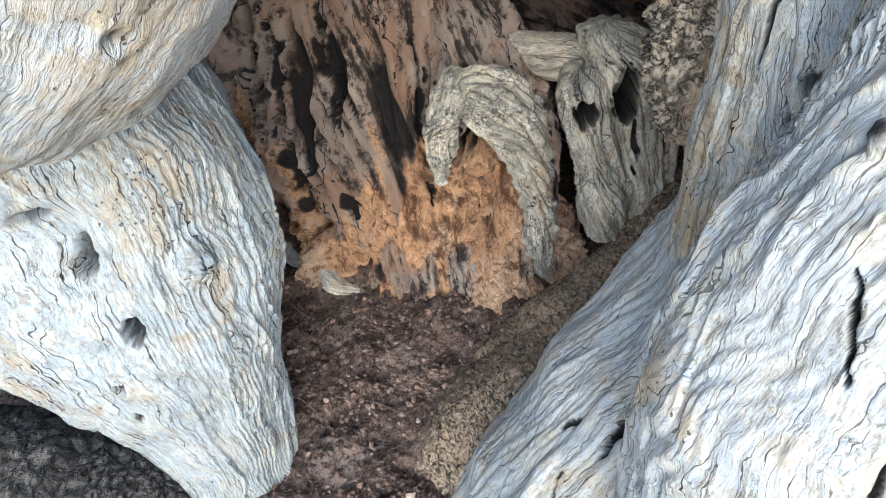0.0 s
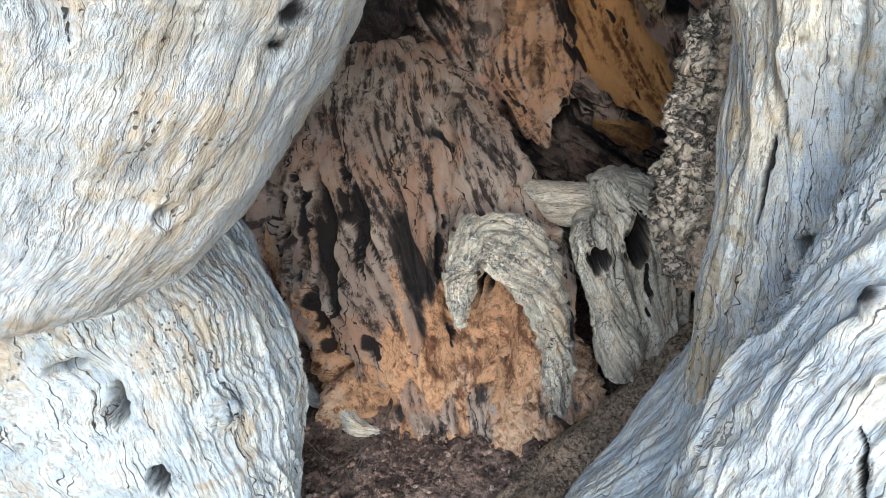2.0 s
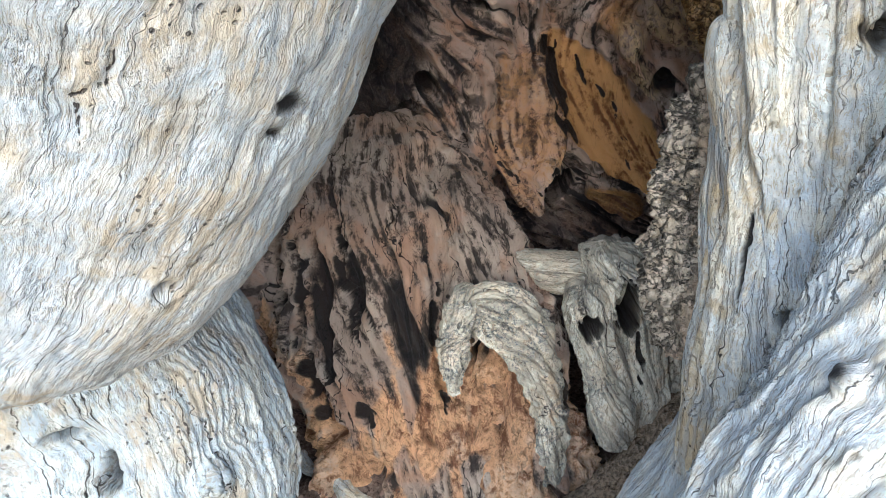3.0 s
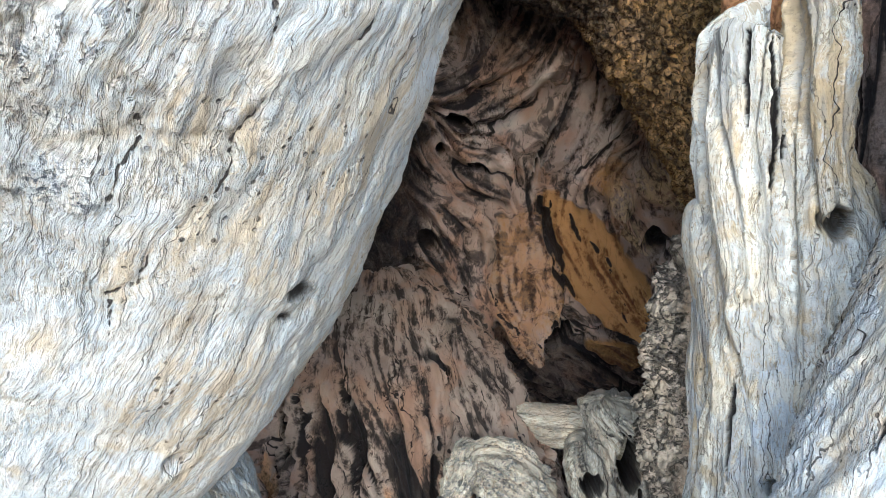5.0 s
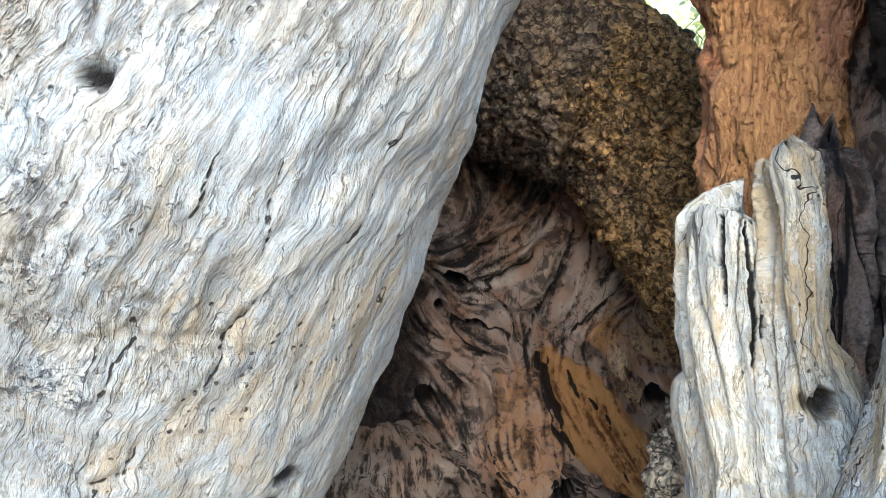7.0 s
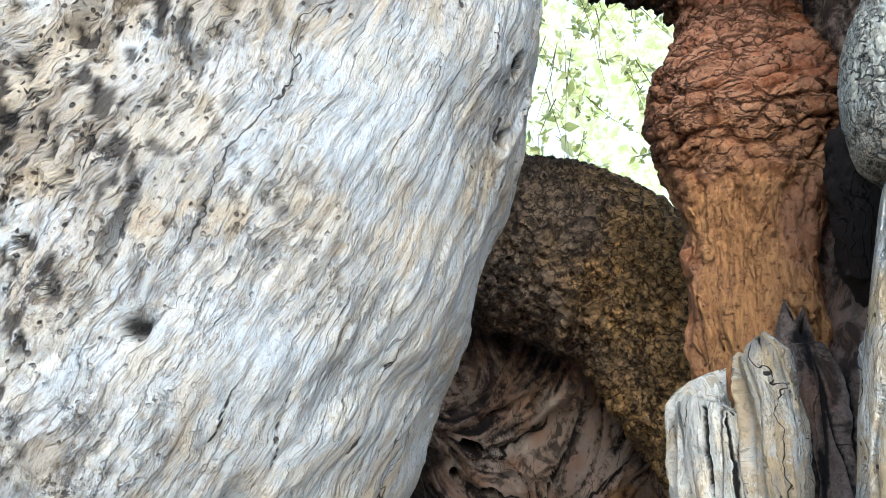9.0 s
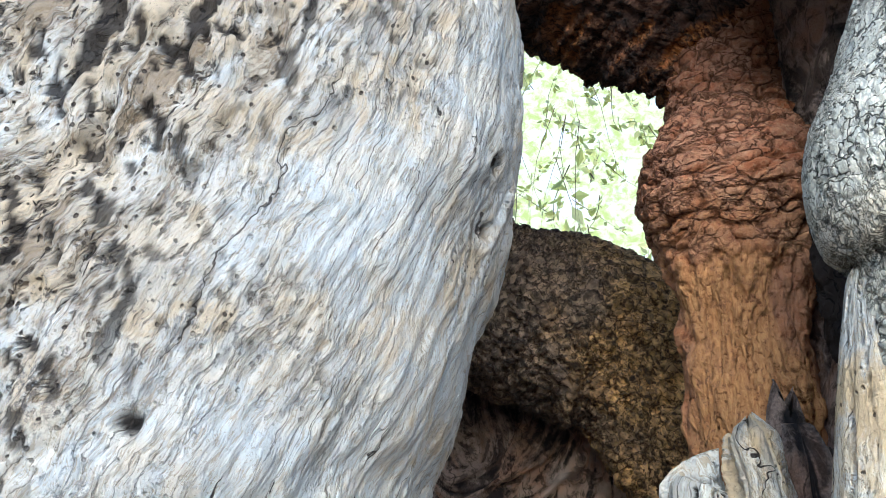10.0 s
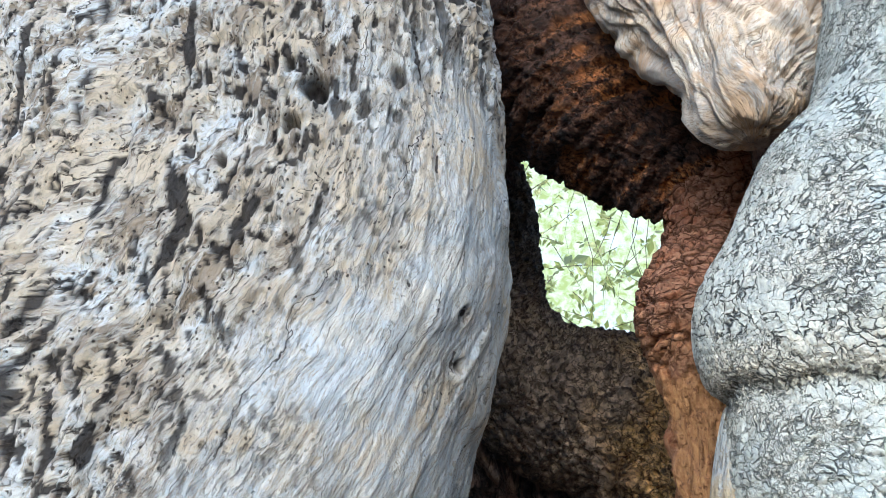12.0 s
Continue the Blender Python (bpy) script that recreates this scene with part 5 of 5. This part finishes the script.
    l1, l2 = strands(sk, radians(80) + .5 * fbm(x * 9, y * 9, z * 9, 2, 6), 34, .2, 60), strands(sk, radians(80) + 0 * x, 80, .12, 63)
    sk.push(0.010 * (np.minimum(np.abs(l1), 1.2) - .6) + 0.004 * l2 + 0.006 * fbm(x * 40, y * 40, z * 40, 3, 9))
    sk.grain, sk.crack = 0.5 + 0.2 * l2, 0.86 * step(.1, .02, np.abs(l1)) * step(0, .4, fbm(x * 18, y * 18, z * 18, 2, 5))
    sk.lichen = 0.7 * step(0.0, 0.5, fbm(x * 14, y * 14, z * 14, 2, 8))
    put()
    sk = Skin([(.46, .60, 1.15, .05, .05), (.465, .59, 1.3, .05, .05), (.475, .56, 1.45, .045, .05), (.475, .52, 1.58, .04, .045), (.475, .50, 1.67, .03, .04), (.478, .5, 1.75, .015, .02), (.48, .5, 1.77, .003, .003)], 170, 90, power=2.4)
    grain(sk, 0.006, 0.008, 40.0, 2.0, 55, 0.002)
    sk.mesh("stripped_edge", POSTWOOD, tree, "pale stripped wood along the edge of the bark")
    sk, put = tube("cross_rail", [(.08, 1.85, .69, .06, .05), (.2, 1.8, .69, .055, .045), (.33, 1.74, .70, .05, .045), (.42, 1.72, .68, .05, .045)], LOGWOOD, "greyish brown rail of old wood")
    put()
    sk, put = tube("bark_root", [(.72, 1.62, .40, .2, .14), (.50, 1.44, .25, .21, .155), (.27, 1.3, .10, .23, .165), (.05, 1.2, -.02, .2, .14), (-.08, 1.12, -.12, .12, .1)], DUSTY_BARK, "dusty brown bark root sloping into the soil", 220, 190, 0.035, 0.0)
    sk.plates(60.0, 60.0, 0.005, 0.14, 101, bend=1.4)
    sk.pitted += 0.8
    x, y, z = sk.xyz()
    sk.dirt_shade = np.maximum(sk.dirt_shade, 0.75 * step(1.0, .5, np.hypot((x - .03 - .8 * (y - 1.32)) / .09, (y - 1.32) / .2)) * step(-.2, .3, fbm(x * 25, y * 25, z * 25, 3, 102)))
    put()
    sk, put = tube("bark_strip", [(.56, 1.36, .66, .05, .05), (.50, 1.30, .76, .075, .06), (.455, 1.25, .85, .085, .06), (.44, 1.23, .91, .08, .06), (.437, 1.22, 1.0, .078, .055), (.435, 1.21, 1.1, .075, .05), (.43, 1.2, 1.19, .055, .045), (.425, 1.19, 1.26, .025, .03)], STRIP_BARK, "ragged strip of dusty bark", 260, 200, 0.03, 0.0)
    x, y, z = sk.xyz()
    edge = step(.43, .39, x + .02 * fbm(x * 20, y * 20, z * 20, 2, 104))
    sk.keep_normals()
    sk.plates(40.0, 16.0, 0.014, 0.10, 103, .35 + .65 * edge, 2.0, 0.8)
    sk.push(0.014 * fbm(x * 40, y * 40, z * 30, 3, 106) + 0.02 * edge * fbm(x * 16, y * 16, z * 16, 2, 107))
    sk.pitted = .3 + .7 * edge
    sk.tint = .6 * (1 - edge)
    put()
    sk, put = tube("dark_root", [(-1.2, .85, .26, .14, .14), (-.88, .92, .22, .13, .13), (-.66, .98, .12, .11, .11), (-.52, 1.02, .0, .06, .06)], BLACK_BARK, "blackish cracked bark root at the soil", 170, 150, 0.012, 0.0)
    sk.plates(40.0, 30.0, 0.01, 0.12, 105, bend=1.4)
    sk.pitted += 1.0
    put()


def side_knob():
    """A folded brown knob in the gap between the column and the bark trunk."""
    sk = Skin([(.655, .93, 1.70, .02, .03), (.66, .92, 1.76, .045, .06), (.668, .91, 1.85, .06, .07), (.665, .91, 1.93, .055, .07), (.66, .92, 1.98, .03, .04), (.66, .92, 1.99, .004, .004)], 160, 160)
    x, y, z = sk.xyz()
    w = fbm(x * 12, y * 12, z * 12, 2, 120)
    sk.push(0.02 * (1 - np.abs(fbm(x * 16 + w, y * 16, z * 22 + 1.5 * w, 3, 121))) - 0.012)
    sk.pitted += 0.5
    sk.mesh("side_knob", CORE, tree, "folded brown knob of decayed wood")


for build in (left_trunk, left_root, buttress, posts, slabs, bark_trunk, column, limb, curl, hollow, core, inner_stubs, side_knob):
    build()


# ---- foliage behind ----
LEAF = Mat("leaf")
_r = LEAF.node("ShaderNodeNewGeometry").outputs["Random Per Island"]
LEAF_MAT = LEAF.done(LEAF.ramp(_r, [(0.0, (0.14, 0.17, 0.03)), (0.5, (0.36, 0.38, 0.1)), (1.0, (0.6, 0.58, 0.25))]), 0.5, None, 0.4)
LEAF.b.inputs["Transmission Weight"].default_value = 0.0
_t = LEAF.node("ShaderNodeBsdfTranslucent")
LEAF.put(_t.inputs[0], LEAF.ramp(_r, [(0.0, (0.6, 0.62, 0.18)), (1.0, (0.9, 0.88, 0.5))]))
_mx = LEAF.node("ShaderNodeMixShader")
_mx.inputs[0].default_value = 0.45
LEAF.link(LEAF.b.outputs[0], _mx.inputs[1])
LEAF.link(_t.outputs[0], _mx.inputs[2])
LEAF.link(_mx.outputs[0], LEAF.t.nodes["Material Output"].inputs[0])
TWIG = crumbly("twig_bark", (0.1, 0.075, 0.05), (0.16, 0.12, 0.08), (0.25, 0.2, 0.15), 90.0)


def foliage():
    tr = tagged(new("background_tree"), "sunlit yellow-green leafy tree standing behind the hollow trunk", "tree")
    rng = np.random.default_rng(4)
    trunk = Skin([(-3.2, 7.2, -.05, .22, .22), (-3.1, 7.1, 1.5, .17, .17), (-2.7, 6.9, 3.2, .12, .12), (-2.0, 6.5, 4.6, .07, .07), (-1.2, 6.0, 5.6, .03, .03)], 120, 24)
    grain(trunk, 0.03, 0.01, 8.0, 1.0, 7)
    trunk.mesh("trunk", TWIG, tr, "slim brown trunk")
    tw_v, tw_f = [], []
    lv, lf = [], []
    for i in range(230):
        a = np.array([rng.uniform(-1.6, 2.4), rng.uniform(4.5, 8.5), rng.uniform(2.6, 6.8)])
        d = np.array([rng.normal(), rng.normal(), rng.normal() - 0.5])
        d /= np.linalg.norm(d)
        ln = rng.uniform(0.4, 0.9)
        near = i < 9
        if near:
            # a few thin shoots that hang close behind the hole
            a, d = np.array([rng.uniform(.05, .55), rng.uniform(2.7, 3.3), rng.uniform(3.0, 3.5)]), np.array([.25 * rng.normal(), .1, -1.0])
        side = np.cross(d, (0, 0, 1.0)); side /= np.linalg.norm(side) + 1e-6
        up = np.cross(side, d)
        for q in range(5):
            p = a + d * ln * q / 4 + side * 0.04 * math.sin(q * 1.3 + i)
            w = (0.0022 if near else 0.005) * (1.2 - q / 4)
            n0 = len(tw_v)
            for g in range(3):
                tw_v.append(p + w * (side * math.cos(g * 2.1) + up * math.sin(g * 2.1)))
            if q:
                for g in range(3):
                    h = (g + 1) % 3
                    tw_f.append((n0 - 3 + g, n0 - 3 + h, n0 + h, n0 + g))
        for q in range(3 if near else 22):
            p = a + d * ln * rng.uniform(0, 1)
            out = rng.normal(size=3); out /= np.linalg.norm(out)
            sd = np.cross(out, rng.normal(size=3)); sd /= np.linalg.norm(sd) + 1e-6
            nn = np.cross(out, sd)
            L, W = rng.uniform(.07, .12), rng.uniform(.016, .028)
            n0 = len(lv)
            lv += [p, p + out * L * .45 + sd * W + nn * .004, p + out * L, p + out * L * .45 - sd * W + nn * .004, p + out * L * .5]
            lf += [(n0, n0 + 1, n0 + 4), (n0 + 1, n0 + 2, n0 + 4), (n0 + 2, n0 + 3, n0 + 4), (n0 + 3, n0, n0 + 4)]
    for name, v, f, mat, lab in (("twig_tangle", tw_v, tw_f, TWIG, "thin bare twigs"), ("crown", lv, lf, LEAF_MAT, "small narrow yellow-green leaves")):
        me = bpy.data.meshes.new(name)
        me.from_pydata([tuple(q) for q in v], [], f)
        me.materials.append(mat)
        ob = new(name, me)
        ob.parent = tr
        tagged(ob, lab, kind="stuff")


foliage()


# ---- litter on the soil ----
def lump(rng, r):
    """A small clod: an uneven octahedron, cut once."""
    bm = bmesh.new()
    bmesh.ops.create_icosphere(bm, subdivisions=1, radius=r)
    for v in bm.verts:
        v.co *= rng.uniform(0.7, 1.25)
        v.co.z *= 0.75
    return bm


def litter():
    rng = np.random.default_rng(12)
    bm = lump(rng, 1.0)
    base = np.array([v.co[:] for v in bm.verts])
    tris = np.array([[v.index for v in f.verts] for f in bm.faces])
    bm.free()
    vs, fs, n = [], [], 0
    for i in range(6500):
        x, y = rng.uniform(-.5, .35), rng.uniform(.85, 1.6)
        r = 0.0012 + 0.0075 * rng.random() ** 5
        p = base * r * rng.uniform(.7, 1.3, (len(base), 1))
        a = rng.uniform(0, 6.28)
        p = p @ np.array([[math.cos(a), math.sin(a), 0], [-math.sin(a), math.cos(a), 0], [0, 0, 1]])
        p[:, 2] *= 1.2
        vs.append(p + (x, y, float(soil_z(np.array([x]), np.array([y]))[0]) + r * .2))
        fs.append(tris + n)
        n += len(base)
    me = bpy.data.meshes.new("soil_crumbs")
    me.from_pydata(np.concatenate(vs).tolist(), [], np.concatenate(fs).tolist())
    me.materials.append(CRUMB)
    tagged(new("soil_crumbs", me), "loose brown crumbs and clods of soil on the ground", "soil", kind="stuff")
    twig_mesh = bpy.data.meshes.new("twig")
    ring = [(math.cos(k * 1.257), math.sin(k * 1.257)) for k in range(5)]
    v, f = [], []
    for q in range(7):
        s_ = q / 6
        rad = .5 * (1 - .6 * s_) * (1.3 if q == 3 else 1)
        for c, d in ring:
            v.append((s_ * 30 - 15, 1.2 * math.sin(s_ * 5) + c * rad, d * rad + .5))
    for q in range(6):
        for k in range(5):
            f.append((q * 5 + k, q * 5 + (k + 1) % 5, (q + 1) * 5 + (k + 1) % 5, (q + 1) * 5 + k))
    f += [tuple(range(4, -1, -1)), tuple(range(30, 35))]
    twig_mesh.from_pydata(v, [], f)
    twig_mesh.materials.append(STRAW)
    for i in range(46):
        x, y = rng.uniform(-.36, .2), rng.uniform(1.02, 1.52)
        if i < 14:
            x, y = rng.uniform(-.38, -.2), rng.uniform(1.42, 1.52)
        ob = new("twig", twig_mesh)
        k = rng.uniform(.0016, .0036)
        z = float(soil_z(np.array([x]), np.array([y]))[0]) + .005
        ob.matrix_world = Matrix.Translation((x, y, z)) @ Euler((rng.uniform(-.3, .3), rng.uniform(-.15, .15), rng.uniform(0, 6.28))).to_matrix().to_4x4() @ Matrix.Diagonal((k, k * rng.uniform(.8, 1.6), k, 1))
        tagged(ob, "dry broken twig lying on brown soil", "twig", "twigs on the soil")


_m = Mat("soil_crumb")
_r = _m.node("ShaderNodeNewGeometry").outputs["Random Per Island"]
CRUMB = _m.done(_m.ramp(_r, [(0.0, (0.05, 0.032, 0.025)), (0.5, (0.17, 0.11, 0.08)), (0.94, (0.24, 0.165, 0.12)), (1.0, (0.36, 0.29, 0.23))]), 0.95, _m.bump(_m.noise(_m.place(), 300.0, 4.0, 0.7), 1.0, 0.004), 0.1)
STRAW = crumbly("dry_twig", (0.2, 0.15, 0.11), (0.34, 0.28, 0.22), (0.5, 0.45, 0.38), 120.0)
litter()
